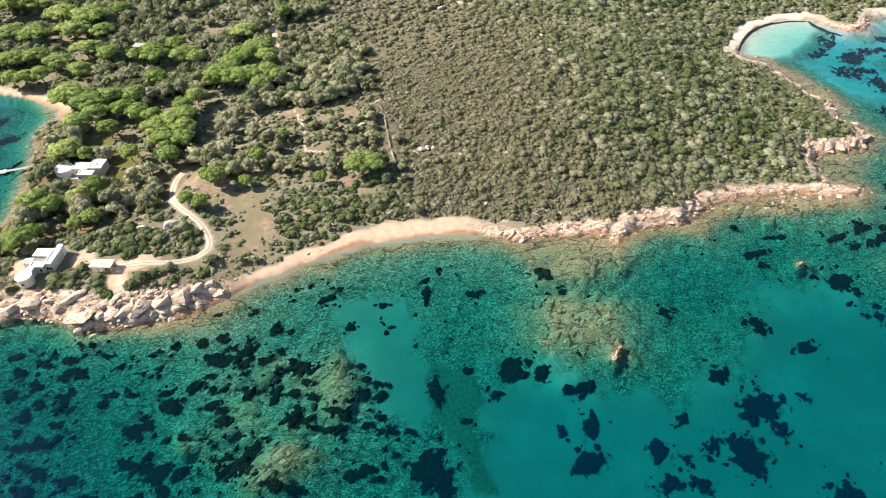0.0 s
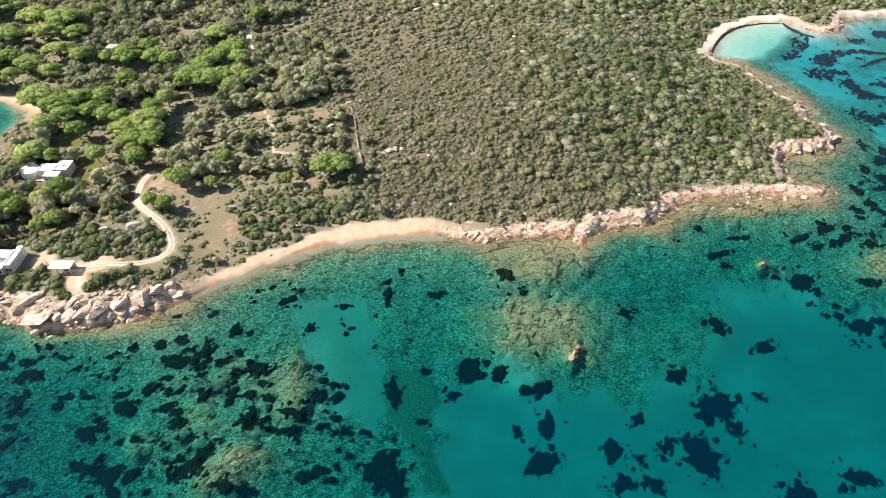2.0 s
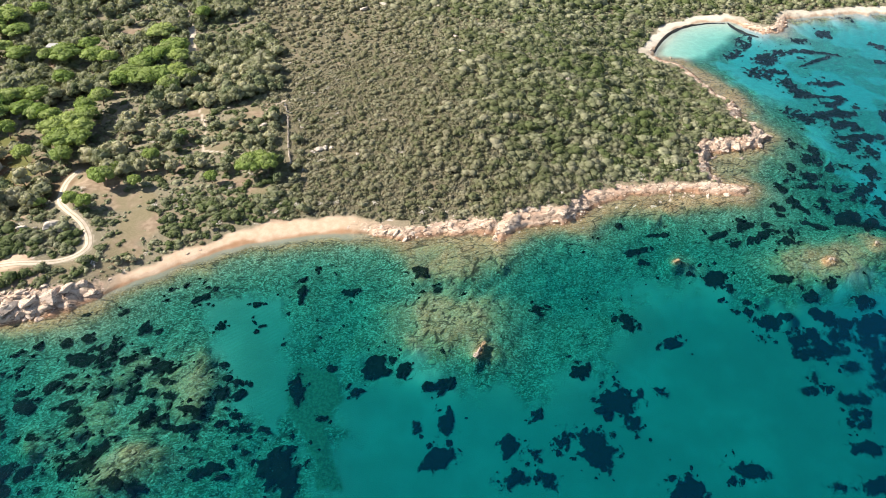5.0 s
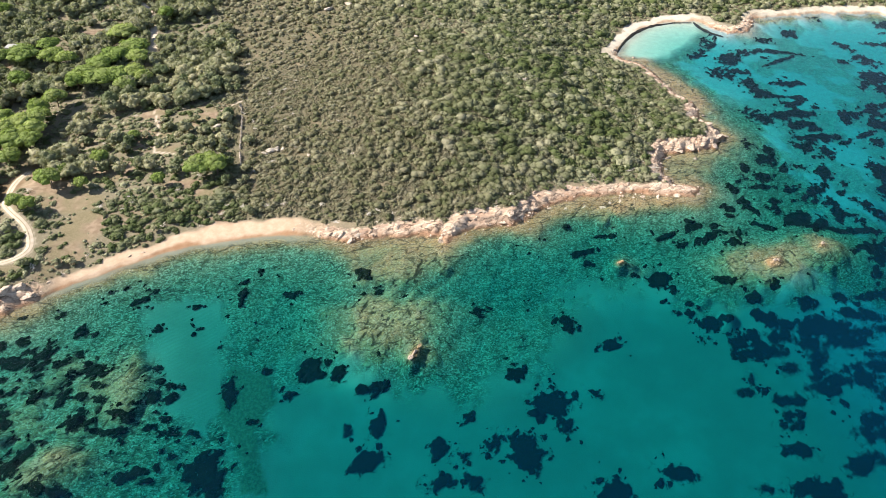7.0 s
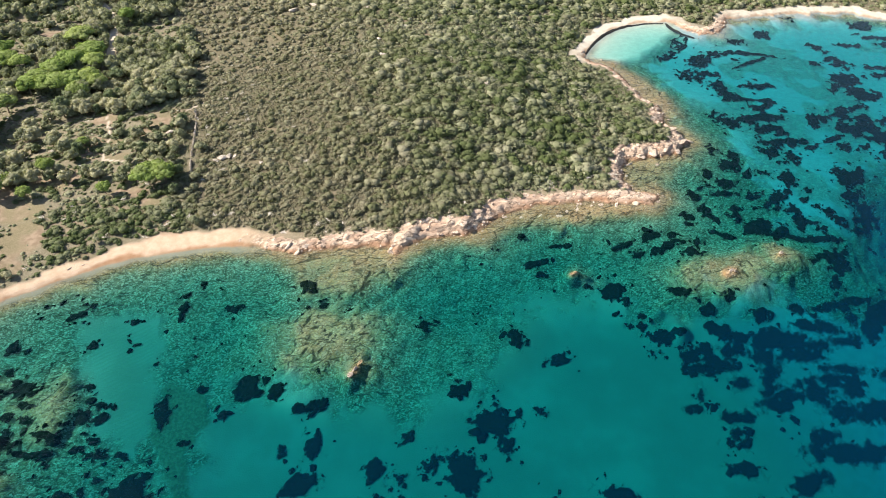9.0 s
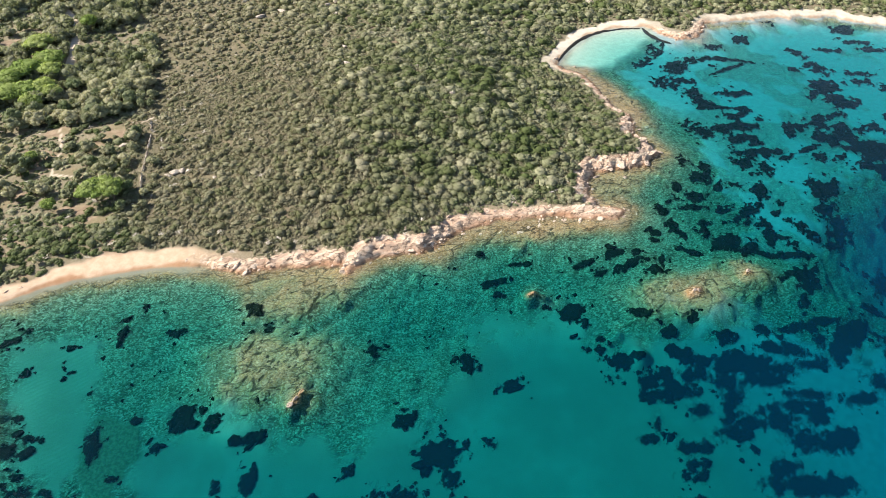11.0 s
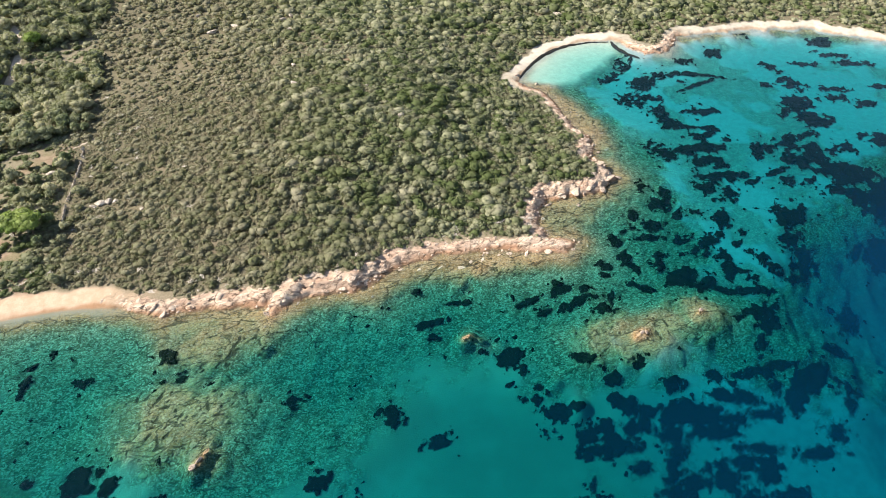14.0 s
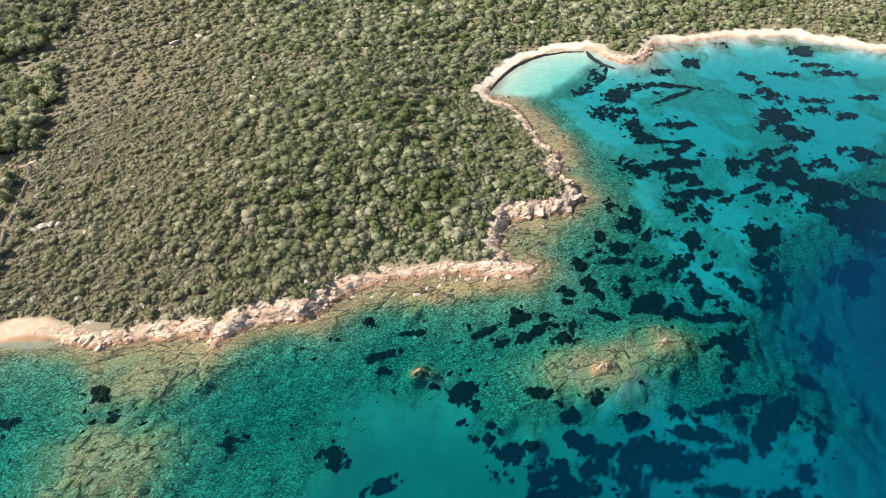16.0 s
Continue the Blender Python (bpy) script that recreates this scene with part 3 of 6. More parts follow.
    return {
        "z": z, "d": d, "heath": (1 - wooded) * smooth(inland, 4, 14), "sandy": sandy, "tall": tall, "track": track, "bare": bare, "clearing": clearing, "wooded": wooded,
        "yard": yard, "inlet": inlet, "pale": smooth(x, 190, 250) * np.where(sea, 1 - 0.9 * cove, 1.0), "lawn": smooth(blobs(x, y, LAWNS), 0.05, 0.35), "sea": afloat, "bedsand": grains, "rock": rocky,
        "sand": (sandy * (1 - inlet) * (1 - smooth(inland + 5 * w1 + 3 * w2, 4.0 + 2.2 * smooth(x, 15, 45), 5.5 + 3.0 * smooth(x, 15, 45) - 1.5 * smooth(x, 180, 230)))), "deep": deep, "cove": cove, "matted": matted, "rippled": smooth(signed(x, y, TONGUE), 0, 4), "cleft": cleft * stony * smooth(fbm(x / 6, y / 6, 181, 2), 0.35, 0.5), "depth": depth * sea,
        "reef": np.maximum(smooth(lift + 0.25 * stony * smooth(slab, 0.45, 0.6), 0.30, 0.72), np.maximum((1 - smooth(out, 1, 5)) * 0.7, smooth(bed, -1.6, -0.4))),
        "wet": ((1 - smooth(land + 0.8 * w2, 0.10, 1.0 - 0.65 * sandy)) * 0.85),
    }


def level(x, y):
    return float(site(np.array([x]), np.array([y]))["z"][0])


# ---- meshes ----
def raw_mesh(name, verts, faces, material, values=None, flat=True):
    """A mesh from arrays, with point values by name."""
    me = bpy.data.meshes.new(name)
    verts, faces = np.asarray(verts, np.float32), np.asarray(faces, np.int32)
    k = faces.shape[1]
    me.vertices.add(len(verts)), me.loops.add(faces.size), me.polygons.add(len(faces))
    me.vertices.foreach_set("co", verts.ravel())
    me.loops.foreach_set("vertex_index", faces.ravel())
    me.polygons.foreach_set("loop_start", np.arange(0, faces.size, k, dtype=np.int32))
    me.polygons.foreach_set("use_smooth", np.full(len(faces), not flat) if isinstance(flat, bool) else flat)
    for key, value in (values or {}).items():
        me.attributes.new(key, "FLOAT", "POINT").data.foreach_set("value", np.asarray(value, np.float32))
    me.materials.append(material)
    me.update(calc_edges=True)
    me.validate()
    return me


def part(name, bm, material, parent=None, label=""):
    """Links a bmesh, or a finished mesh, as one object under a thing or a part."""
    if isinstance(bm, bpy.types.Mesh):
        me = bm
    else:
        me = bpy.data.meshes.new(name)
        bmesh.ops.recalc_face_normals(bm, faces=bm.faces)
        bm.to_mesh(me)
        bm.free()
        me.materials.append(material)
    ob = new(name, me)
    ob.parent = parent
    return tagged(ob, label)


def box(bm, x0, x1, y0, y1, z0, z1, bevel=0.0):
    made = bmesh.ops.create_cube(bm, size=1.0, matrix=Matrix.LocRotScale(((x0 + x1) / 2, (y0 + y1) / 2, (z0 + z1) / 2), None, (x1 - x0, y1 - y0, z1 - z0)))
    if bevel:
        rim = list({e for v in made["verts"] for e in v.link_edges})
        bmesh.ops.bevel(bm, geom=rim, offset=bevel, segments=2, affect="EDGES")
    return bm


def boxes(*some, bevel=0.0):
    bm = bmesh.new()
    for b in some:
        box(bm, *b, bevel=bevel)
    return bm


def tube(bm, a, b, r0, r1, sides=7):
    a, b = Vector(a), Vector(b)
    m = Matrix.Translation((a + b) / 2) @ (b - a).to_track_quat("Z", "Y").to_matrix().to_4x4()
    bmesh.ops.create_cone(bm, cap_ends=True, segments=sides, radius1=r0, radius2=r1, depth=(b - a).length, matrix=m)
    return bm


def tensor(xs, ys):
    gx, gy = np.meshgrid(xs, ys)
    n, m = len(xs), len(ys)
    i = (np.arange(m - 1)[:, None] * n + np.arange(n - 1)).ravel()
    return gx.ravel(), gy.ravel(), np.stack([i, i + 1, i + n + 1, i + n], 1)


FAR = [-4200, -2600, -1500, -900, -500, -300, -200]
xs = np.r_[FAR, np.arange(-140, 524, 0.9), [560, 620, 720, 900, 1200, 1700, 2600, 4200]]
ys = np.r_[FAR, [-120, -60, -20, 10], np.arange(32, 128, 0.9), np.arange(128, 172, 0.5), np.arange(172, 205, 0.85), np.arange(205, 290, 1.0), np.arange(290, 446, 1.9), [460, 490, 540, 620, 800, 1100, 1600, 2600, 4200]]
gx, gy, quads = tensor(xs, ys)
S = site(gx, gy)
ground = new("ground", raw_mesh("ground", np.stack([gx, gy, S["z"]], 1), quads, GROUND,
             {k: S[k] for k in ("bare", "heath", "lawn", "yard", "pale", "track", "sand", "rock", "wet", "sea", "bedsand", "reef", "cleft", "matted", "rippled", "cove")}, flat=False))
tagged(ground, "stony coastal ground, sandy beach, pink granite shore and rocky sea bed", "ground", kind="structure")

wx = np.r_[FAR, np.r_[np.arange(-140, -30, 2.2), np.arange(-30, 270, 1.2), np.arange(270, 524, 2.2)], [560, 620, 720, 900, 1200, 1700, 2600, 4200]]
wy = np.r_[FAR, [-120, -60, -20, 10], np.arange(32, 78, 2.4), np.arange(78, 164, 1.2), np.arange(164, 312, 2.4), [330, 360]]
px_, py_, wquads = tensor(wx, wy)
W = site(px_, py_)
wet_quads = (W["d"][wquads] < 6).any(1)
water = new("water", raw_mesh("water", np.stack([px_, py_, np.zeros(len(px_))], 1), wquads[wet_quads], WATER,
            {"depth": np.maximum(-W["z"], 0)}, flat=False))
tagged(water, "clear turquoise sea water deepening to dark blue", "water", kind="structure")


# ---- leaves ----
def ico(level_):
    bm = bmesh.new()
    bmesh.ops.create_icosphere(bm, subdivisions=level_, radius=1.0)
    v = np.array([p.co[:] for p in bm.verts])
    f = np.array([[p.index for p in q.verts] for q in bm.faces])
    bm.free()
    return v, f


ICO = {k: ico(k) for k in (1, 2, 3)}


def clump(rng, leaves=30, size=0.24, level_=1, squash=0.75, uneven=0.17):
    """A bushy lump of unit radius, its base at z = 0: an uneven core with leafy sprays standing out of it."""
    v, f = ICO[level_]
    r = 1 + uneven * rng.normal(size=len(v)).clip(-1.6, 1.6)
    core = v * (0.88 * r)[:, None] * (1, 1, squash) + (0, 0, squash * 0.62)
    f = f[core[f].mean(1)[:, 2] > 0.02]
    u = rng.normal(size=(leaves, 3))
    u[:, 2] = np.abs(u[:, 2]) * 0.9 - 0.15
    u /= np.linalg.norm(u, axis=1)[:, None]
    tip = u * rng.uniform(0.78, 1.12, (leaves, 1)) * (1, 1, squash) + (0, 0, squash * 0.62)
    a = rng.normal(size=(leaves, 3))
    b = np.cross(u, a)
    b /= np.linalg.norm(b, axis=1)[:, None]
    c = np.cross(u, b) * 0.6 + u * 0.5
    s = size * rng.uniform(0.6, 1.3, (leaves, 1))
    tri = np.stack([tip + b * s, tip - b * s, tip + c * s * 1.5], 1).reshape(-1, 3)
    faces = np.concatenate([f, np.arange(len(tri)).reshape(-1, 3) + len(core)])
    return np.concatenate([core, tri]), faces


def bush(rng, small=False):
    """A shrub of unit radius with two or three uneven lobes; a far one has but one."""
    if small:
        return crown_of(rng, [(0.0, 0.0, 0.0, 1.0, rng.uniform(0.7, 0.95), 22, 0.26)])
    lobes = [(0.0, 0.0, 0.0, 0.86, rng.uniform(0.7, 0.95), 40, 0.20)]
    for a in rng.uniform(0, 6.28) + np.arange(rng.integers(1, 3)) * rng.uniform(1.8, 2.6):
        r = rng.uniform(0.45, 0.68)
        lobes.append((0.80 * math.cos(a), 0.80 * math.sin(a), rng.uniform(-0.10, 0.20), r, rng.uniform(0.7, 1.0), 18, 0.26))
    return crown_of(rng, lobes)


def crown_of(rng, lumps):
    """Lumps (x, y, z, radius, squash, leaves, size) joined into one leafy crown."""
    vs, fs, n = [], [], 0
    for x, y, z, r, squash, leaves, size in lumps:
        v, f = clump(rng, leaves, size, 2 if r > 1.6 else 1, squash)
        vs.append(v * r + (x, y, z)), fs.append(f + n)
        n += len(v)
    return np.concatenate(vs), np.concatenate(fs)


def pine(seed):
    """An umbrella pine 8 m high with a crown of about 4.5 m radius."""
    rng = np.random.default_rng(seed)
    thing = new("pine_tree")
    lean = Vector((rng.normal() * 0.5, rng.normal() * 0.5, 4.6))
    part("trunk", tube(tube(bmesh.new(), (0, 0, -0.3), lean * 0.5, 0.30, 0.22), lean * 0.5, lean, 0.22, 0.16), BARK, thing)
    lumps = []
    for k in range(14):
        a, r = k * 2.4 + rng.uniform(-0.3, 0.3), 3.6 * math.sqrt((k + 0.3) / 14)
        x, y = r * math.cos(a), r * math.sin(a)
        z = 5.4 - 0.10 * r * r + rng.uniform(-0.3, 0.4)
        lumps.append((x, y, z, rng.uniform(1.55, 2.25), 0.60, 70, 0.17))
        if k % 2:
            part("limb", tube(bmesh.new(), lean * rng.uniform(0.75, 0.98), (x * 0.8, y * 0.8, z + 0.3), 0.11, 0.04, 5), BARK, thing)
    v, f = crown_of(rng, lumps)
    part("crown", raw_mesh("pine_crown", v, f, PINE_LEAF, flat=False), PINE_LEAF, thing, "bright green umbrella of pine needles")
    return tagged(thing, "bright green umbrella pine with a broad flat crown", "tree", "pines by the shore")


def broadleaf(seed):
    """A grey-green tree or tall bush 5 m high with a crown of about 2.6 m radius."""
    rng = np.random.default_rng(seed)
    thing = new("olive_tree")
    part("trunk", tube(bmesh.new(), (0, 0, -0.3), (0.2, 0.1, 2.4), 0.20, 0.12), BARK, thing)
    lumps = []
    for k in range(9):
        a, r = k * 2.4, 1.75 * math.sqrt((k + 0.2) / 9)
        z = rng.uniform(0.9, 2.2) + 1.2 * (1 - r / 2)
        lumps.append((r * math.cos(a), r * math.sin(a), z, rng.uniform(1.0, 1.5), 0.85, 40, 0.20))
        if k % 3 == 1:
            part("limb", tube(bmesh.new(), (0.15, 0.08, 1.6), (r * math.cos(a) * 0.8, r * math.sin(a) * 0.8, z + 0.4), 0.08, 0.03, 5), BARK, thing)
    v, f = crown_of(rng, lumps)
    part("crown", raw_mesh("tree_crown", v, f, TREE_LEAF, flat=False), TREE_LEAF, thing)
    return tagged(thing, "grey-green evergreen tree with a rounded crown", "tree", "evergreen trees among the scrub")


def plant(protos, k, x, y, size, tall=1.0, turn=0.0, used=set()):
    z = level(x, y)
    thing = protos[k % len(protos)]
    m = Matrix.LocRotScale((x, y, z), Euler((0, 0, turn)), None)
    if thing.name not in used:
        used.add(thing.name)
        made = thing
        made.matrix_basis = m
    else:
        made = copy_thing(thing, m)
    made.scale = (size, size, size * tall)
    return made


PINES_GROVE = [
    (-65.7, 278.5, 7.1), (-57, 270.1, 6.6), (-50.8, 274.4, 5.7), (-53.9, 262.1, 5.5), (-60.1, 256.9, 5), (-47.6, 248.6, 3.6), (-62, 237, 5.4), (-55, 233.5, 3), (-39.4, 273.8, 4.3),
    (-43.1, 262.5, 4.2), (-37.3, 258.5, 4.6), (-30.9, 253, 3.7), (-29.6, 244.1, 4.9), (-23.7, 247, 5), (-18.3, 251, 4.6), (-19.2, 241.7, 4.5), (-26, 234.5, 5.2), (-19.1, 233, 4.4),
    (-24, 223, 3.6), (-13.9, 265.4, 4.3), (-19.1, 258.3, 3.8), (-38.4, 229.3, 3.2)]
PINES_UPPER = [
    (-4.1, 284.7, 5.6), (2.4, 292.9, 5.7), (8.5, 300.4, 5.9), (16.3, 307.9, 6), (9.3, 326.8, 5.7), (18.2, 296.6, 4.8), (3.1, 278.3, 6), (9.3, 279.4, 5.6), (16.9, 280.2, 4.6),
    (21.5, 275, 3.6), (-6.7, 277.6, 3.7), (13.7, 269.9, 4), (-33.2, 311.6, 6.4), (-40.8, 312.4, 4), (-20.4, 308.2, 5.3), (-13.9, 303.4, 4), (-30.9, 287.5, 4), (-23.2, 320.5, 4.4),
    (30.6, 343.4, 3.6)]
PINES_WEST = [
    (-107.4, 383.9, 8.3), (-96.4, 383.3, 7.7), (-101.5, 352.9, 6.1), (-80, 365.1, 7.5), (-65.6, 357.6, 8.1), (-72.3, 347.2, 6.7), (-58.4, 344.9, 5.6), (-90.2, 346.5, 6.6), (-75.2, 313.8, 5.7),
    (-64.5, 325.1, 5.9), (-80.8, 303.8, 4.5), (-51.5, 369.1, 4.2), (-95.7, 322.4, 5.7), (-87.5, 302.8, 4.5), (-64.3, 303.3, 4.6), (-53.7, 317.1, 4.8), (-86.3, 322.8, 5.2), (-93.5, 304.5, 4)]
PINES_NEAR = [
    (-67.6, 206, 4.6), (-61.7, 202.1, 3.4), (-69.5, 185.3, 4.6), (-65.9, 189.2, 2.9), (-53.1, 204.6, 3.5), (-48.8, 210.3, 3.4), (-52.7, 191.4, 2.6), (-48.1, 192.6, 3), (-28, 195.5, 1.9),
    (-16.9, 191.3, 2.5), (-12.5, 189.1, 2.5), (-7.4, 201.2, 3.6), (-10.8, 205.8, 2.4), (8.6, 212.4, 2.7), (3.1, 198.3, 2.2), (43.5, 195.5, 4.6), (49.6, 194.2, 4.2), (47.2, 197.2, 3.8),
    (29.3, 193.6, 2.2), (-4.4, 208.4, 2.1), (19.4, 227.2, 2)]
pines = [pine(100 + k) for k in range(4)]
count = 0
for row in (PINES_GROVE, PINES_UPPER, PINES_WEST, PINES_NEAR):
    for x, y, r in row:
        size = r / 4.1
        plant(pines, count, x, y, size, max(0.75, min(1.25, 1.05 / size)), count * 1.7)
        count += 1

rng = np.random.default_rng(7)
trees = [broadleaf(200 + k) for k in range(5)]
tx = np.array([(x, y) for x in np.arange(-120, 62, 4.3) for y in np.arange(160, 430, 4.3)])
tx = tx + rng.uniform(-2.0, 2.0, tx.shape)
T = site(tx[:, 0], tx[:, 1])
wild = fbm(tx[:, 0] / 22, tx[:, 1] / 22, 81, 3)
KEEP_CLEAR = tuple((x, y, 4.5, 5) for x, y in ((61.5, 240), (61, 232), (60.5, 225), (60, 217), (59, 209), (58.5, 202))) + ((-59, 172, 10, 12), (-40, 166, 8, 6), (-31, 162, 8, 5), (-56.5, 225, 11, 7), (-41, 328, 6, 4))
grows = (T["d"] > 6) & (T["clearing"] < 0.25) & (T["track"] < 0.05) & (T["lawn"] < 0.3) & (T["sand"] < 0.1) & (blobs(tx[:, 0], tx[:, 1], KEEP_CLEAR) <= 0)
grows &= edges(tx[:, 0], tx[:, 1], TRACKS[0][0], closed=False)[0] > 4.5
grows &= rng.uniform(size=len(tx)) < np.where(tx[:, 1] > 196, smooth(wild, 0.30, 0.52) * np.where((tx[:, 0] > 0) & (tx[:, 1] < 250), 0.5, 0.95), smooth(wild, 0.5, 0.66) * 0.55)
order = np.flatnonzero(grows)
order = order[np.argsort(np.hypot(tx[order, 0] - 15, tx[order, 1] - 150))]
for k in order[:280]:
    s = rng.uniform(0.7, 1.6) * (0.52 if tx[k, 1] < 196 else 0.72 if tx[k, 0] > 0 and tx[k, 1] < 250 else 1.0)
    plant(trees, int(k), tx[k, 0], tx[k, 1], s, rng.uniform(0.8, 1.2), rng.uniform(0, 6))
far_wood = order[280:]


# ---- shrubs ----
def merged(protos, which, places, scale, turn, tone):
    """Many scaled, turned copies of small meshes joined into one set of arrays."""
    vs, fs, ts, n = [], [], [], 0
    for k, (v, f) in enumerate(protos):
        sel = np.flatnonzero(which == k)
        if not len(sel):
            continue
        c, s = np.cos(turn[sel])[:, None], np.sin(turn[sel])[:, None]
        p = v[None] * scale[sel][:, None, :]
        q = np.stack([p[..., 0] * c - p[..., 1] * s, p[..., 0] * s + p[..., 1] * c, p[..., 2]], -1) + places[sel][:, None, :]
        vs.append(q.reshape(-1, 3))
        fs.append((f[None] + (np.arange(len(sel)) * len(v))[:, None, None]).reshape(-1, 3) + n)
        ts.append(np.repeat(tone[sel], len(v)))
        n += q.shape[0] * q.shape[1]
    return np.concatenate(vs), np.concatenate(fs), np.concatenate(ts)


def jittered(x0, x1, y0, y1, step, rng):
    g = np.stack(np.meshgrid(np.arange(x0, x1, step), np.arange(y0, y1, step)), -1).reshape(-1, 2)
    return g + rng.uniform(-0.8, 0.8, g.shape) * step


def parched_at(v):
    """How dry and brown the scrub is: most beyond the dry stone wall, least on the eastern point."""
    x, y = v[:, 0], v[:, 1]
    return smooth(x, 50, 64) * smooth(190 - x + 40 * (fbm(x / 30, y / 30, 201, 3) - 0.5), 0, 90) * 0.55


rng = np.random.default_rng(11)
near = jittered(-125, 262, 146, 292, 1.85, rng)
far_ = jittered(-150, 524, 236, 440, 2.5, rng)
far_ = far_[(far_[:, 1] > 292) | (far_[:, 0] > 262)]
sp = np.concatenate([near, far_])
B = site(sp[:, 0], sp[:, 1])
thick = fbm(sp[:, 0] / 14, sp[:, 1] / 14, 91, 4)
stature = fbm(sp[:, 0] / 40, sp[:, 1] / 40, 95, 3)
east = smooth(sp[:, 0], 80, 150)
chance = np.where(B["wooded"] > 0.5, 0.58 + 0.38 * smooth(thick, 0.4, 0.6), 0.92 + 0.10 * smooth(thick, 0.35, 0.5))
belt = smooth(sp[:, 0], 4, 14) * smooth(192 - sp[:, 1], -4, 6)
chance = np.maximum(chance, belt * 0.95)
chance = chance * (1 - 0.93 * B["clearing"]) * (1 - smooth(B["track"], 0.02, 0.1)) * (1 - B["lawn"]) * (1 - smooth(B["sand"], 0.02, 0.2)) * (1 - smooth(B["rock"], 0.25, 0.7))
chance = chance * (blobs(sp[:, 0], sp[:, 1], KEEP_CLEAR) <= 0.1) * (B["d"] > 2.2 - 1.4 * B["inlet"])
WALL_STRIP = tuple((x, y, 2.2, 3.0) for x, y in ((61.5, 240), (61.3, 235), (61.2, 230), (60.6, 225), (60, 220), (59.6, 215), (59, 210), (58.6, 205), (58.3, 200)))
BALD = WALL_STRIP + ((70, 203.5, 7, 2.5), (84, 196, 2.5, 2), (51, 229, 2.5, 2), (28, 239, 3, 2), (-31, 182, 4, 2.5), (-22, 181, 4, 3), (-20, 177, 3, 2), (148, 271, 4, 2), (190.5, 226, 3.5, 2),
        (155, 332, 5, 3), (146, 254, 4, 2.5), (114, 329, 5, 3), (126, 332, 4, 3), (150, 329, 5, 2), (151, 314, 5, 2.5), (183, 217.6, 4, 2), (76, 228, 6, 1.2), (109, 354, 4, 3), (297, 310, 4, 3))
chance = chance * (blobs(sp[:, 0], sp[:, 1], BALD) <= 0.2) * (blobs(sp[:, 0], sp[:, 1], ((-31, 162.5, 8, 4.2), (-20, 162, 8, 2.5))) <= 0)
for points, half in TRACKS[:2]:
    chance = chance * (edges(sp[:, 0], sp[:, 1], points, closed=False)[0] > half + 1.3)
stand = rng.uniform(size=len(sp)) < chance
sp, thick, stature, east = sp[stand], thick[stand], stature[stand], east[stand]
zz = B["z"][stand]
inland = B["d"][stand]
n = len(sp)
size = rng.lognormal(-0.02, 0.46, n).clip(0.4, 2.4) * (0.80 + 0.40 * east) * (0.7 + 0.6 * stature) * np.where(sp[:, 1] > 292, 1.45, 1.12)
size *= np.maximum(0.55 + 0.45 * smooth(inland, 3, 14), 1.2 * B["inlet"][stand])
thicket = np.maximum(smooth(sp[:, 0], 4, 14) * smooth(60 - sp[:, 0], 0, 12) * smooth(190 - sp[:, 1], -4, 6), smooth(-8 - sp[:, 0], 0, 10) * smooth(188 - sp[:, 1], 0, 10))
size *= 1 + 0.55 * thicket
tone = (rng.beta(0.9, 1.2, n) * 1.05 - 0.30 * (size - 0.95).clip(-0.4, 0.9) + 0.7 * (thick - 0.5) + 0.12 - 0.22 * thicket + 0.14 * smooth(sp[:, 1], 220, 300)).clip(0, 1)
protos = [bush(rng) for _ in range(18)] + [bush(rng, True) for _ in range(10)]
scale = np.stack([size * rng.uniform(0.85, 1.15, n), size * rng.uniform(0.85, 1.15, n), size * rng.uniform(0.45, 0.75, n)], 1)
v, f, t = merged(protos, np.where((sp[:, 1] > 285) | (sp[:, 0] > 262) | (size < 0.7), rng.integers(18, 28, n), rng.integers(0, 18, n)), np.stack([sp[:, 0], sp[:, 1], zz - 0.1], 1), scale, rng.uniform(0, 6.28, n), tone)
scrub = new("scrub", raw_mesh("scrub", v, f, SHRUB, {"tone": t, "parched": parched_at(v)}, flat=False))
tagged(scrub, "dense low evergreen scrub in olive and grey-green tufts", "shrubs", kind="stuff")


# dwarf shrubs that fill the ground between the bushes
dw = jittered(50, 258, 148, 268, 1.0, rng)
DW = site(dw[:, 0], dw[:, 1])
often = (1 - DW["clearing"]) * (DW["track"] < 0.05) * (DW["d"] > 3.5) * (1 - smooth(DW["sand"], 0.02, 0.2)) * (1 - smooth(DW["rock"], 0.2, 0.5)) * (blobs(dw[:, 0], dw[:, 1], BALD) <= 0.2)
on = rng.uniform(size=len(dw)) < often
dw, n = dw[on], int(on.sum())
core, skin = np.array([(1, 0, 0), (0, 1, 0), (-1, 0, 0), (0, -1, 0), (0.1, 0.1, 0.9)], float), [(0, 1, 4), (1, 2, 4), (2, 3, 4), (3, 0, 4)]
tufts = []
for _ in range(10):
    sprays = rng.normal(size=(9, 3, 3)) * 0.20 + (rng.normal(size=(9, 1, 3)) * (0.45, 0.45, 0.12) + (0, 0, 0.55))
    tufts.append((np.concatenate([core * 0.8 + rng.normal(size=(5, 3)) * 0.15, sprays.reshape(-1, 3)]), np.concatenate([skin, np.arange(27).reshape(-1, 3) + 5])))
size = rng.lognormal(-0.5, 0.35, n).clip(0.3, 1.1)
v, f, t = merged(tufts, rng.integers(0, 10, n), np.stack([dw[:, 0], dw[:, 1], DW["z"][on] - 0.05], 1), np.stack([size, size, size * 0.8], 1), rng.uniform(0, 6.28, n), rng.beta(1.2, 1.6, n))
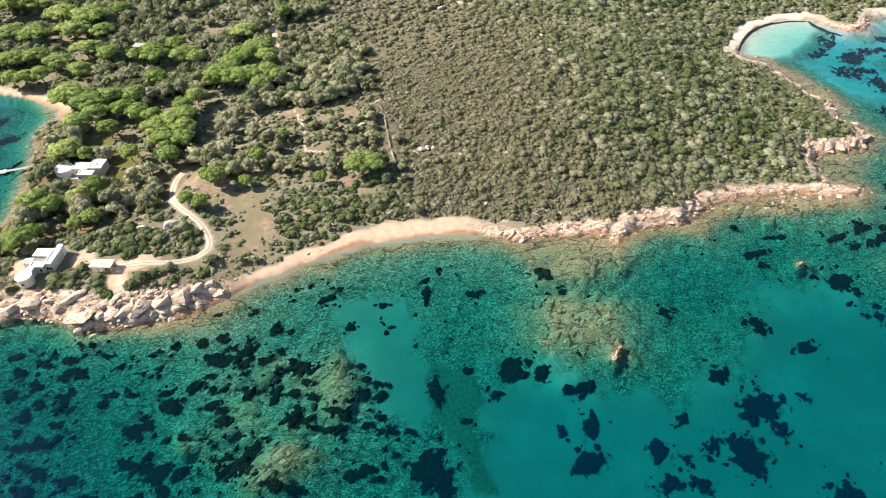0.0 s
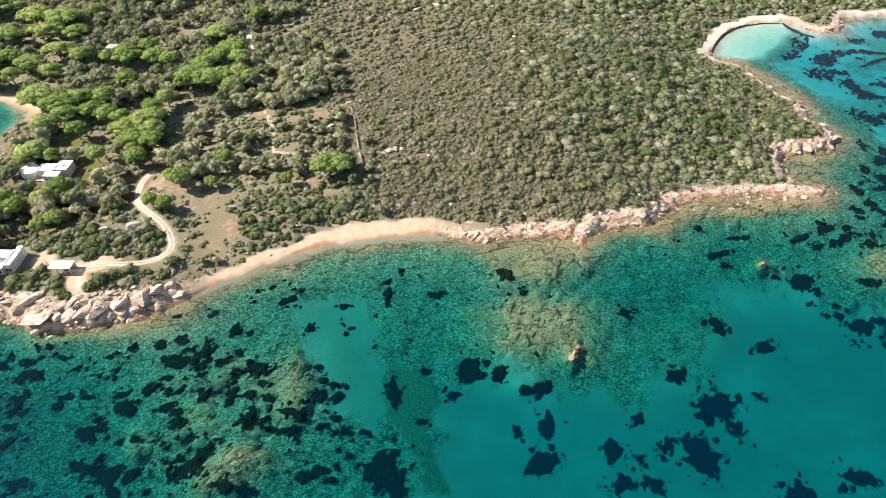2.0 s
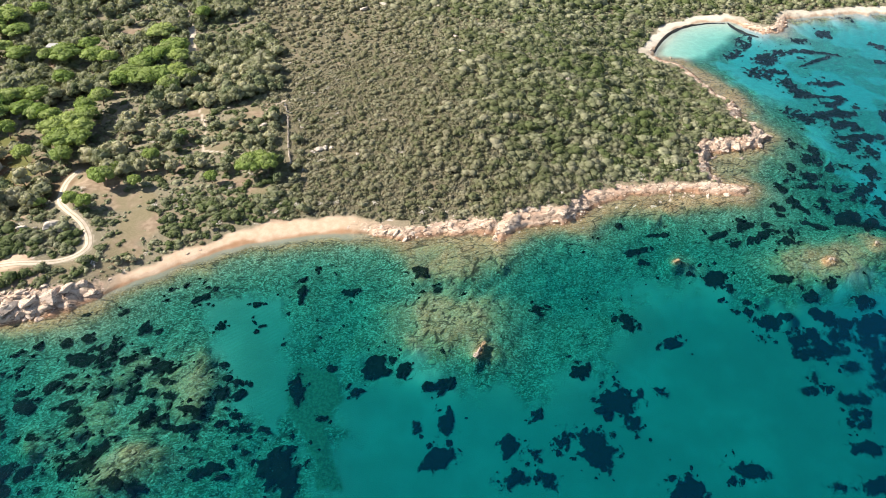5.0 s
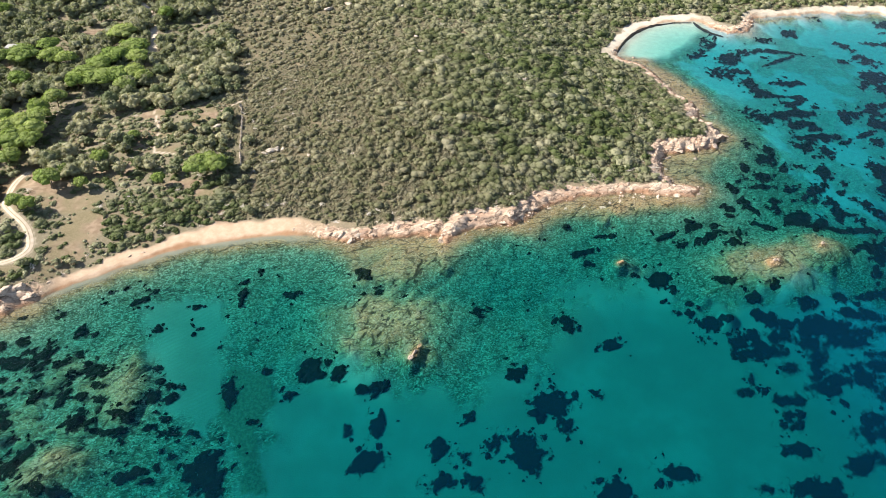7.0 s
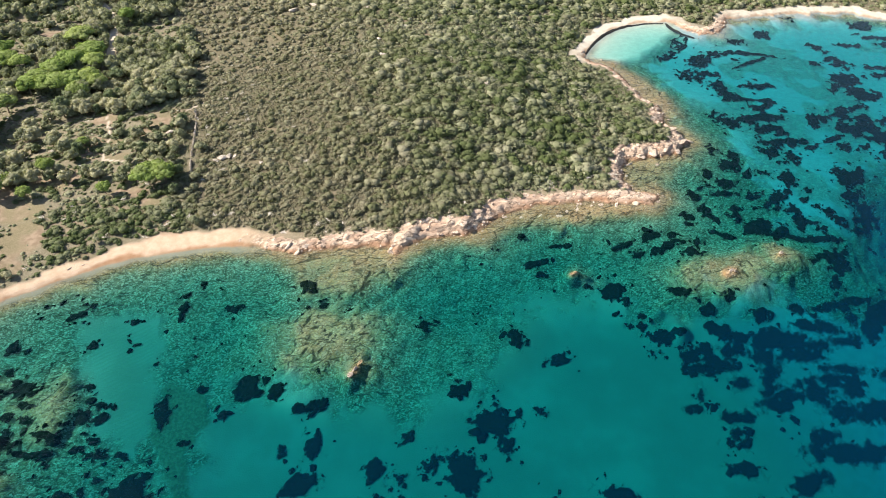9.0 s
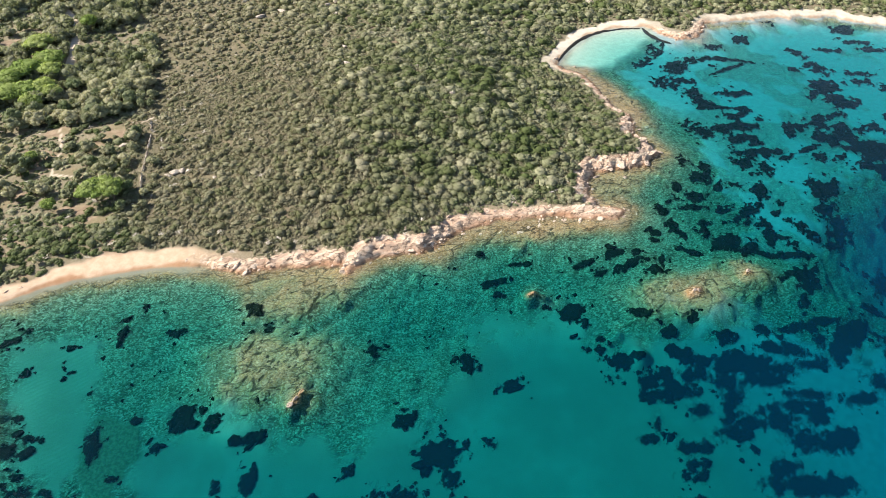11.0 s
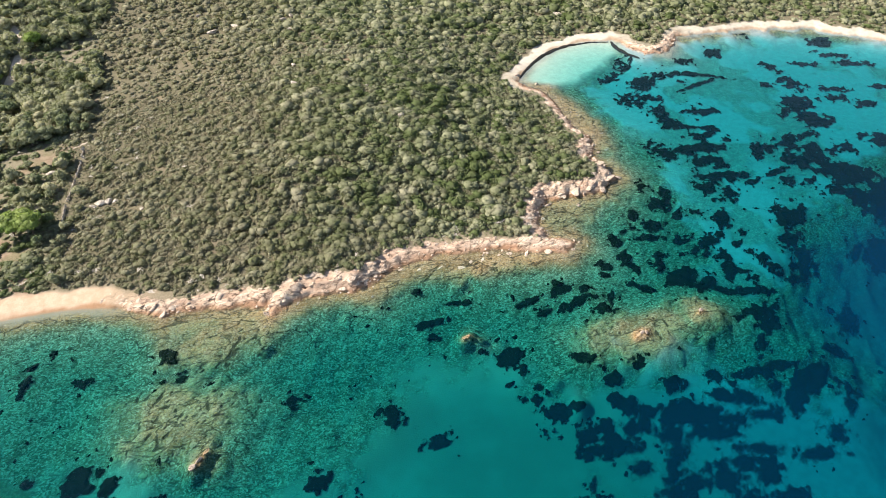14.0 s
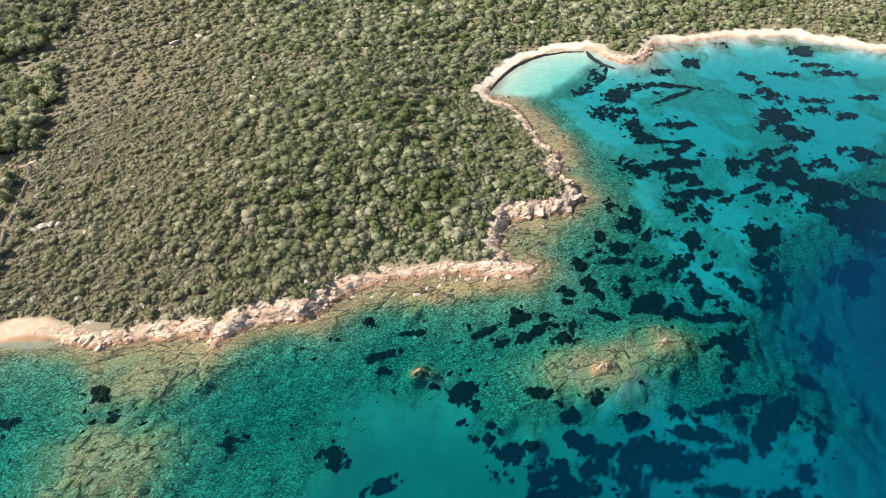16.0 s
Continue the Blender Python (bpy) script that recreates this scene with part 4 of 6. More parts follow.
tagged(new("dwarf_shrubs", raw_mesh("dwarf_shrubs", v, f, SHRUB, {"tone": t, "parched": 0.35 + 0.65 * parched_at(v)})), "low brownish dwarf shrubs between the taller bushes", "shrubs", kind="stuff")

fw = tx[far_wood]
n = len(fw)
lumps = [crown_of(rng, [(1.3 * math.cos(a) * (k > 0), 1.3 * math.sin(a) * (k > 0), rng.uniform(0.6, 2.2), rng.uniform(1.1, 1.7), 0.85, 26, 0.30) for k, a in enumerate(np.arange(5) * 1.6)]) for _ in range(5)]
size = rng.uniform(0.8, 1.5, n)
v, f, t = merged(lumps, rng.integers(0, 5, n), np.stack([fw[:, 0], fw[:, 1], T["z"][far_wood] - 0.2], 1), np.repeat(size[:, None], 3, 1), rng.uniform(0, 6.28, n), rng.uniform(0.25, 1.0, n))
tagged(new("far_woodland", raw_mesh("far_woodland", v, f, SHRUB, {"tone": t}, flat=False)), "grey-green evergreen woodland beyond the pines", "trees", kind="stuff")


# ---- granite ----
def boulder(rng, level_=2, cuts=5, uneven=0.10):
    """A worn granite block of unit radius."""
    v, f = ICO[level_]
    p = v * (1 + uneven * rng.normal(size=len(v)).clip(-1.5, 1.5))[:, None]
    for _ in range(cuts):
        nrm = rng.normal(size=3)
        nrm /= np.linalg.norm(nrm)
        over = np.maximum(p @ nrm - rng.uniform(0.42, 0.75), 0)
        p = p - over[:, None] * nrm * 0.96
    return p, f


def lone_rock(name, x, y, z, size, turn, seed, material, label, group=""):
    rng = np.random.default_rng(seed)
    p, f = boulder(rng, 3, 16, 0.035)
    ob = new(name, raw_mesh(name, p * np.array(size), f, material))
    ob.matrix_basis = Matrix.LocRotScale((x, y, z), Euler((rng.normal() * 0.12, rng.normal() * 0.12, turn)), None)
    return tagged(ob, label, "rock", group)


for k, (x, y, z, sx, sy, sz, turn, mat, label) in enumerate((
    (96.9, 93.6, 0.15, 1.3, 0.9, 0.8, 0.9, SEA_ROCK, "pinkish granite rock breaking the water above a reef"),
    (98.4, 94.9, 0.15, 1.5, 0.8, 0.7, 0.7, SEA_ROCK, "pinkish granite rock breaking the water above a reef"),
    (100.4, 96.8, 0.0, 1.8, 0.8, 0.6, 0.85, REEF_ROCK, "brown weed-covered ledge awash behind a pinkish rock"),
    (224.0, 97.9, 0.25, 1.4, 1.1, 0.9, 0.3, SEA_ROCK, "pinkish granite rock standing out of the water"),
    (225.2, 97.4, 0.15, 1.0, 0.8, 0.6, 1.0, SEA_ROCK, "pinkish granite rock standing out of the water"),
    (222.3, 97.0, 0.0, 1.7, 1.1, 0.6, 0.2, REEF_ROCK, "brown reef ledge awash beside a pinkish rock"),
    (245.9, 100.2, 0.05, 1.3, 0.8, 0.6, 0.4, SEA_ROCK, "brown rock awash at the end of the reef"),
    (174.6, 112.1, -0.1, 1.1, 0.8, 0.5, 0.1, REEF_ROCK, "small brown rock awash off the shore"),
    (173.2, 111.8, -0.2, 0.9, 0.7, 0.5, 0.7, REEF_ROCK, "small brown rock awash off the shore"))):
    lone_rock("sea_rock", x, y, z, (sx, sy, sz), turn, 300 + k, mat, label, "rocks in the sea")
OUTCROPS = ((70, 203.5, 2.2), (72.5, 204.2, 1.8), (67.5, 203, 1.4), (75, 203.4, 1.3), (84, 196, 1.3), (51, 229, 1.7), (28, 239, 1.6), (-31, 182, 2.2), (-23, 182, 3.0), (-20, 179, 2.0), (-28, 181, 1.4),
            (148, 271, 1.5), (190.5, 226, 1.6), (155, 332, 2.6), (146, 254, 1.8), (114, 329, 2.8), (126, 332, 2.6), (150, 329, 2.2), (151, 314, 2.2), (183, 217.6, 1.8), (109, 354, 2.2), (297, 310, 2.5))
for k, (x, y, r) in enumerate(OUTCROPS):
    lone_rock("outcrop", x, y, level(x, y) + 0.20 * r, (r * 1.25, r * 0.85, r * 0.55), k * 1.3, 30 + k, PALE_GRANITE, "pale weathered granite outcrop among the scrub", "granite outcrops")

# great slabs and blocks of the granite shore: (x, y, radius)
CLIFF = ((-66.8, 157.6, 3.2), (-60.6, 157, 2.8), (-55.2, 156.4, 2.6), (-49.9, 154.4, 3.2), (-45.6, 149.6, 5.0), (-46.3, 145.6, 3.0), (-40.2, 147.4, 3.4), (-34.9, 147.6, 3.6), (-29.4, 147, 3.8), (-24.7, 147, 3.0),
         (-19.1, 147.8, 3.4), (-14.2, 149.9, 3.0), (-10.9, 151.2, 2.6), (-9.0, 148, 2.2), (-37, 151, 2.6), (-27, 151, 2.4), (-21, 151.6, 2.2), (-74, 158, 3.0))
LEDGE = ((72.8, 157.4, 1.3), (78, 155, 1.0), (87.7, 149.6, 2.0), (90.2, 146.6, 1.7), (93, 148.4, 1.2), (105.3, 148.4, 1.5), (112, 147, 1.2), (122.8, 146.4, 2.2), (121.4, 140.6, 1.8), (124.4, 142.6, 1.6), (134.7, 148.4, 2.6),
         (139, 146, 2.2), (143.1, 149, 2.4), (146.6, 142.6, 2.0), (150.6, 142.4, 2.2), (153.1, 145.8, 1.9), (148.4, 146, 1.6), (20, 158.6, 1.2), (24, 159.4, 0.9))
TIP = ((168.7, 143, 1.2), (175.9, 142, 1.4), (182, 139.6, 1.5), (186, 141, 1.0), (190.4, 141.4, 1.6), (195.6, 141.4, 1.2), (200.2, 141.2, 1.9), (205.4, 139.8, 2.0), (212.6, 138.3, 2.2), (217.6, 138.8, 1.9), (209, 139.6, 1.3), (214.8, 140.6, 1.5), (163, 144.4, 1.2))
HEADLAND = ((246.8, 179.8, 2.2), (250.3, 175.1, 2.8), (250.5, 168, 3.2), (242.4, 164.6, 3.4), (235.3, 163.4, 2.6), (228.7, 163.4, 2.0), (243.6, 169, 3.0), (246, 162.6, 2.4), (240.1, 171.6, 2.2), (222.4, 160.6, 1.8), (217.7, 154.6, 1.6), (214.8, 149, 1.5),
            (254, 220.9, 1.6), (254, 211.8, 1.5), (254.1, 203, 1.5), (255, 196.5, 1.7), (253.6, 190, 1.8), (329.7, 260.8, 2.6), (336.9, 263, 2.2), (323, 260, 2.0))
for k, (x, y, r) in enumerate(CLIFF + LEDGE + TIP + HEADLAND):
    lone_rock("shore_rock", x, y, max(level(x, y), -0.2) - 0.10 * r, (r * (1.15 if r < 2.5 else 1.5), r * (0.62 + 0.2 * math.sin(k * 2.1)) * (1.0 if r < 2.5 else 1.35), r * ((0.42 if k < len(CLIFF) else 0.32) + 0.10 * math.sin(k * 1.3))), 0.55 + 0.5 * math.sin(k * 1.9), 500 + k, GRANITE,
              ("massive pink granite slab on the rocky shore" if r > 2.4 else "cracked pink granite block at the water's edge"), "granite shore rocks")

rng = np.random.default_rng(21)
g = jittered(-140, 350, 130, 300, 1.25, rng)
R = site(g[:, 0], g[:, 1])
rocky = (1 - R["sandy"]) * np.where(R["d"] > 0, R["rock"], np.exp(R["d"] / 0.9) * 0.18)
rough = fbm(g[:, 0] / 6, g[:, 1] / 6, 101, 3)
shelf = (R["d"] < 0) & (R["z"] > -0.6) & (g[:, 0] > 115) & (R["sandy"] < 0.4)
on = (rng.uniform(size=len(g)) < rocky * (0.22 + 0.60 * smooth(rough, 0.42, 0.62))) & (R["d"] > -2.5)
bp, bz = g[on], R["z"][on]
tall = R["tall"][on]
n = len(bp)
size = rng.lognormal(-0.75, 0.5, n).clip(0.22, 1.7) * np.clip(0.55 + 0.22 * tall, 0.5, 1.6)
protos = [boulder(rng, 2, 14, 0.03) for _ in range(8)][:6] + [boulder(rng, 1, 9, 0.10) for _ in range(10)]
which = np.where(size > 1.1, rng.integers(0, 6, n), rng.integers(6, 16, n))
scale = np.stack([size * rng.uniform(0.9, 1.9, n), size * rng.uniform(0.6, 1.1, n), size * rng.uniform(0.28, 0.55, n)], 1)
v, f, t = merged(protos, which, np.stack([bp[:, 0], bp[:, 1], bz - 0.10 * size], 1), scale, rng.normal(0.5, 0.5, n), rng.uniform(size=n))
tagged(new("shore_boulders", raw_mesh("shore_boulders", v, f, GRANITE)), "tumbled pink granite boulders and blocks along the shore", "boulders", kind="stuff")

# half-drowned rocks on the shallow shelf
on = shelf & (rng.uniform(size=len(g)) < 0.10 * smooth(rough, 0.50, 0.62))
n = int(on.sum())
size = rng.lognormal(-0.5, 0.5, n).clip(0.3, 1.5)
scale = np.stack([size * rng.uniform(0.9, 1.8, n), size * rng.uniform(0.6, 1.1, n), size * rng.uniform(0.45, 0.8, n)], 1)
v, f, t = merged([boulder(rng, 2, 12, 0.05) for _ in range(8)], rng.integers(0, 8, n), np.stack([g[on, 0], g[on, 1], R["z"][on]], 1), scale, rng.normal(0.5, 0.5, n), rng.uniform(size=n))
tagged(new("shelf_rocks", raw_mesh("shelf_rocks", v, f, SEA_ROCK)), "brownish rocks half drowned on the shallow shelf", "rocks", kind="stuff")

# slabs lying on the reefs
g = jittered(-30, 270, 76, 150, 1.7, rng)
R = site(g[:, 0], g[:, 1])
rough = fbm(g[:, 0] / 9, g[:, 1] / 9, 107, 3)
on = (R["sea"] > 0.5) & (R["z"] < -0.55) & (rng.uniform(size=len(g)) < 0.20 * R["reef"] * smooth(rough, 0.46, 0.62))
bp, n = g[on], int(on.sum())
size = rng.lognormal(-0.2, 0.45, n).clip(0.35, 2.3)
scale = np.stack([size * rng.uniform(1.0, 1.9, n), size * rng.uniform(0.7, 1.2, n), size * rng.uniform(0.10, 0.2, n)], 1)
v, f, t = merged([boulder(rng, 1, 8, 0.10) for _ in range(10)], rng.integers(0, 10, n), np.stack([bp[:, 0], bp[:, 1], R["z"][on]], 1), scale, rng.normal(0.75, 0.3, n), rng.uniform(size=n))
tagged(new("reef_slabs", raw_mesh("reef_slabs", v, f, REEF_ROCK)), "flat brown slabs of rock lying on the reefs under water", "rocks", kind="stuff")


# ---- seagrass ----
def bed_at(x, y):
    """Height of the ground's mesh at places given as arrays."""
    i = np.clip(np.searchsorted(xs, x) - 1, 0, len(xs) - 2)
    j = np.clip(np.searchsorted(ys, y) - 1, 0, len(ys) - 2)
    fx, fy = (x - xs[i]) / (xs[i + 1] - xs[i]), (y - ys[j]) / (ys[j + 1] - ys[j])
    z = S["z"].reshape(len(ys), len(xs))
    return (z[j, i] * (1 - fx) + z[j, i + 1] * fx) * (1 - fy) + (z[j + 1, i] * (1 - fx) + z[j + 1, i + 1] * fx) * fy


def seagrass(some, seed):
    """A ragged mat of seagrass on the sea bed, grown together from one or more ellipses (x, y, long, wide, turn)."""
    x = sum(e[0] for e in some) / len(some)
    y = sum(e[1] for e in some) / len(some)
    wide = max(max(abs(e[0] - x), abs(e[1] - y)) + e[2] for e in some) + 3.0
    step = max(0.30, min(0.75, wide / 22))
    u, w, quads = tensor(np.arange(-wide, wide, step), np.arange(-wide, wide, step))
    X, Y = x + u, y + w
    inside = np.full(X.shape, -9.0)
    for cx, cy, a, b, turn in some:
        p = (X - cx) * math.cos(turn) + (Y - cy) * math.sin(turn)
        q = (Y - cy) * math.cos(turn) - (X - cx) * math.sin(turn)
        inside = np.maximum(inside, (1 - np.hypot(p / a, q / b)) * (0.3 * a + 0.7 * b))
    small = min(1.0, max(e[3] for e in some) / 2.5)
    along = 0.8 * X + 0.6 * Y
    aside = 0.8 * Y - 0.6 * X
    small = small * (1.5 if x > 255 and y > 110 else 1.0)
    inside = inside + small * (7.0 * (fbm(along / 4.0, aside / 2.6, 111 + seed, 3) - 0.5) + 5.0 * (fbm(along / 1.5, aside / 1.0, 117 + seed, 3) - 0.5)) + 0.1
    bed = bed_at(X, Y)
    hazy = smooth(-bed, 4.6, 9.0)
    reach = 0.55 + 1.5 * hazy
    cover = smooth(inside / reach, -1, 1)
    keep = ((inside > -reach)[quads].all(1)) & (bed[quads].max(1) < -0.4)
    if keep.sum() < 4:
        return None
    quads = quads[keep]
    used, again = np.unique(quads, return_inverse=True)
    high = 0.12 + 0.30 * smooth(inside, 0, 1.2) + 0.12 * fbm(X / 0.7, Y / 0.7, 131, 2)
    verts = np.stack([u, w, bed + high], 1)[used]
    base = float(verts[:, 2].min())
    verts[:, 2] -= base
    ob = new("seagrass_patch", raw_mesh("seagrass_patch", verts, again.reshape(quads.shape), SEAGRASS, {"cover": cover[used], "hazy": hazy[used]}, flat=False))
    ob.matrix_basis = pose(x, y, base)
    area = sum(e[2] * e[3] for e in some)
    size = "small" if area < 5 else "broad" if area > 30 else "ragged"
    return tagged(ob, size + " dark patch of seagrass on the sea bed", "seagrass", "seagrass patches")


def grown_together(some):
    """Sorts ellipses into sets that touch one another."""
    sets = []
    for e in some:
        touching = [k for k in sets if any(math.hypot(e[0] - o[0], e[1] - o[1]) < 0.42 * (e[2] + e[3] + o[2] + o[3]) for o in k)]
        for k in touching:
            sets.remove(k)
        sets.append([e] + [o for k in touching for o in k])
    return sets


GRASS_WEST_SHORE = [
    (-64.8, 142.7, 1.7, 1.1, 3.06), (-57.4, 138.8, 3.3, 1.5, 2.51), (-50.3, 137, 1.8, 0.8, 2.76), (-47.5, 140.8, 1.5, 0.9, 2.1), (-44.1, 139.4, 1.3, 0.9, 2.32), (-40.8, 136.1, 3.2, 0.6, 2.85),
    (-63.3, 136.6, 2.8, 1.7, 2.1), (-58.5, 131.4, 1.6, 1.1, 2.16), (-50.3, 132, 2.5, 1.7, -3.05), (-47.2, 132.1, 1.7, 1.1, 2.53), (-65.1, 131.3, 2.8, 1.1, 2.56), (-56.4, 125.1, 2, 1.4, 2.61),
    (-50.9, 124, 2.3, 1.6, 2.12), (-49.4, 126.9, 1.3, 0.8, 2.02), (-60.4, 123, 1.9, 1.1, 2.08), (-48.4, 120.9, 1.1, 0.9, 2.7)]
GRASS_WEST_DEEP = [
    (-52.2, 117.8, 1.5, 1, 2.68), (-49.1, 114.9, 1.4, 1, 2.7), (-60.8, 113.5, 2.5, 1.3, 2.8), (-55.4, 112.5, 2, 1.6, 2.81), (-51.6, 113.9, 1.6, 1.4, 2.25), (-58.8, 108.3, 1.6, 1, 2.24),
    (-46.4, 100.2, 2.2, 0.9, 2.79), (-53.9, 103.7, 2.1, 1.3, 2.48), (-56.5, 100.3, 2, 1.1, 2.64), (-41.9, 94, 1.9, 0.8, 2.77)]
GRASS_WEST_MIDDLE = [
    (-37.8, 122.8, 2.9, 1.3, 3.01), (-33.7, 121.1, 2.2, 0.7, 2.82), (-40.4, 120.2, 1.3, 1, -3.12), (-24.6, 118.3, 2.2, 1.1, 2.76), (-22.7, 114.7, 2.6, 1.7, 2.1), (-32.6, 109.6, 2, 1.7, 2.54),
    (-28.2, 109.2, 1.9, 1.5, 1.8), (-30, 112.6, 1.1, 0.9, 2.93), (-23, 104.1, 1.4, 1.3, 2.06), (-18.3, 102, 1.5, 0.8, 2.74), (-33.5, 100.4, 2.6, 1.4, 2.05), (-28.6, 100.6, 1, 0.6, 2.67),
    (-26.7, 96.1, 2.6, 2.1, 2.35), (-29.9, 99, 0.9, 0.6, 2.57), (-20.4, 93.6, 2.8, 1.3, -3.05), (-24.2, 90.2, 1.5, 1, 2.11), (-16.5, 88, 0.8, 0.5, 2.64), (-31.2, 90.4, 1.9, 0.8, 2.78)]
GRASS_WEST_REEF = [
    (-13.5, 131.4, 1.7, 1.3, 2.9), (-8.4, 131.7, 1.9, 1.3, 2.98), (-3.5, 126, 3.4, 2.6, 2.43), (-9.1, 124.5, 4.8, 1.9, 2.82), (-12.5, 126.3, 2.3, 1.2, 2.77), (-1.4, 129.7, 2.2, 1.4, 1.69),
    (-4.2, 121.1, 2.3, 1.8, 2.42), (-3.2, 118.1, 1.9, 1.1, 2.74), (-17, 117.9, 1.8, 1.7, 1.61), (-11.9, 115.5, 1.7, 1.3, 2.25), (-12.5, 119.9, 2, 1, -2.97), (-12, 110, 1.8, 1.4, 2.73),
    (-9.1, 107.5, 1.3, 1, 2.43), (-8.5, 104.7, 2, 1.4, 2.91), (-3.1, 112.1, 0.8, 0.4, 2.8)]
GRASS_WEST_ROCKS = [
    (3.9, 120.7, 1.8, 1, -2.96), (7, 124.1, 1.5, 1.1, 1.72), (10.4, 118.6, 1.9, 1.4, 2.98), (13.2, 115.2, 2.5, 1.7, 2.74), (6.9, 131.8, 1.5, 1.3, -2.74), (10.8, 130, 1.2, 0.8, 2.68),
    (6.2, 115.2, 0.8, 0.6, 2.68), (13.3, 110.3, 2.1, 1.1, 2.21), (4.1, 109.1, 2.2, 1.7, 2.52), (8.9, 107.8, 1.4, 0.9, 2.74), (14.2, 104.8, 1.6, 1, 2.36), (9.5, 103.6, 1.2, 0.8, 2.7),
    (8.3, 99.3, 2.9, 2.4, 1.83), (12, 99.3, 1.7, 0.9, -3.01), (15.8, 95.2, 3.5, 1, 2.85), (20.1, 94.5, 1.5, 1, 2.77), (0.9, 139.2, 1.7, 0.9, -2.61)]
GRASS_WEST_SOUTH = [
    (-11.6, 98.3, 3.2, 1.9, 2.35), (-9.7, 93.8, 3, 1.2, 3.02), (-13, 96.3, 1.7, 1.2, 2.62), (-2.1, 94, 3, 1.3, 3.03), (-5.8, 89.6, 3.8, 2.1, 2.87), (-3.7, 91.3, 2, 1.2, 2.74),
    (1.8, 83.4, 1.8, 1.5, 2.04), (5.6, 81.4, 1.9, 1.4, 2.67), (24.2, 82.1, 4.4, 1.5, 3.05), (20.6, 81.6, 2.2, 1.4, 2.79), (37.8, 81.8, 2, 1.2, 2.85), (39.8, 75.8, 2.5, 1.7, 2.46),
    (40.8, 71.8, 2, 1.9, 1.2), (36, 77.6, 1.4, 1.2, 2.8), (31.9, 84.3, 1.4, 0.9, 2.83)]
GRASS_TONGUE_RIM = [
    (27.8, 112.8, 1.7, 1.3, 1.81), (30.6, 106.5, 1.4, 1.1, 2.74), (34.8, 104.7, 1, 0.9, 2.18), (31.6, 102.2, 1.8, 1.3, -2.95), (26.9, 103.6, 1.7, 1.3, 2.03), (23.7, 101.2, 1.4, 1.2, 1.64),
    (18.6, 99.4, 3, 1, 2.75), (21.5, 97, 2.2, 1, 2.54), (26.6, 94, 1.1, 1, 2.31), (30.6, 95.1, 1, 0.8, 2.74), (29.3, 91.1, 1.5, 1.3, 2.63), (32.6, 90.7, 1.3, 1.1, 2.71),
    (36.6, 89.9, 1, 0.8, 2.8), (38.1, 88.5, 0.7, 0.6, 2.76), (47.5, 100.4, 2.7, 1.6, 1.41), (48.6, 105.5, 1.5, 1.1, 1.09), (46.3, 96, 1.4, 0.5, 1.58), (57.4, 103.9, 1, 0.9, 0.65),
    (51.8, 88.9, 1.8, 1, 2.88)]
GRASS_BEACH = [
    (68.3, 130.2, 2.5, 1.7, 2.91), (28, 127.2, 1.7, 1.3, -2.99), (24.2, 140.3, 2.5, 1.2, -2.9), (27.5, 142.6, 1.3, 1, -2.75), (53.6, 134.8, 3.8, 0.9, 1.31), (39.7, 133.7, 0.9, 0.9, 1.67),
    (36.3, 134.2, 0.9, 0.7, 2.73), (45.2, 116.3, 0.8, 0.8, 1.87), (39.6, 125, 1.7, 0.7, 2.86), (62.7, 94.8, 1.2, 1.1, 3.1), (70.3, 101.7, 3.2, 2.8, 0.82), (74.8, 101, 1.6, 1, 1.12),
    (76.5, 97.3, 2.6, 2.3, 0.64), (71.4, 97.9, 1.6, 1.1, 2.97), (89.8, 129.8, 3.1, 2.1, 1.05), (86.5, 124.3, 1.1, 0.9, -3.02), (89.4, 123, 1.1, 0.9, -3), (94.7, 122.3, 1.6, 1.2, 3.05),
    (-8.9, 140.8, 1.3, 0.7, -2.91)]
GRASS_COVE = [
    (307.7, 253.3, 4.8, 3.7, 0.74), (295.6, 244.7, 5, 2, -2.73), (307, 235.7, 9.7, 4.5, -2.66), (316.2, 238.5, 4.2, 2.5, -2.69), (293.3, 226.6, 4.9, 2.9, -2.84), (295, 219.5, 3.7, 2.7, -3.13),
    (303.1, 223.6, 5.2, 2.4, 2.91), (360, 252.4, 5.4, 4.6, 0.34), (338.3, 247.7, 4.6, 2.3, 2.95), (329.8, 226.1, 12.4, 1.4, -2.93), (339.7, 234.2, 13, 1.7, 2.67), (328, 237.8, 8.2, 2.2, 2.87),
    (385.8, 264.7, 4.9, 3.5, -2.82), (379.3, 231.1, 5.5, 3.1, 1.61)]
GRASS_COVE_MOUTH = [
    (302.8, 212.9, 4, 2.8, 1.17), (301.1, 205.4, 5.7, 3, 1.68), (302, 200, 4.2, 3.2, -2.94), (309.2, 196, 9.3, 2.2, 2.69), (320.3, 206.6, 9.4, 3, 3.05), (365, 218.4, 4, 2.5, 3.13),
    (379, 215.8, 6.5, 4.3, 1.83), (369.3, 200.2, 8.8, 6.7, 1.09), (366, 188.9, 8.7, 6.1, 1.15), (368.7, 183.3, 6.4, 4.1, 0.44), (359.5, 195.7, 4.5, 3, 0.44), (391.5, 198.5, 6.5, 3.1, 2.77),
    (395.8, 205.2, 7.5, 2.7, 2.71), (400.3, 190.7, 5.4, 2.3, 2.97), (423.7, 222.8, 8, 3.1, 2.71), (419.9, 246.4, 5.7, 3.4, 2.79), (419.3, 233.4, 8.1, 2.6, 2.68), (399.1, 230.1, 5.8, 2.3, 2.93),
    (419.7, 200.7, 8.2, 2.1, 2.88)]
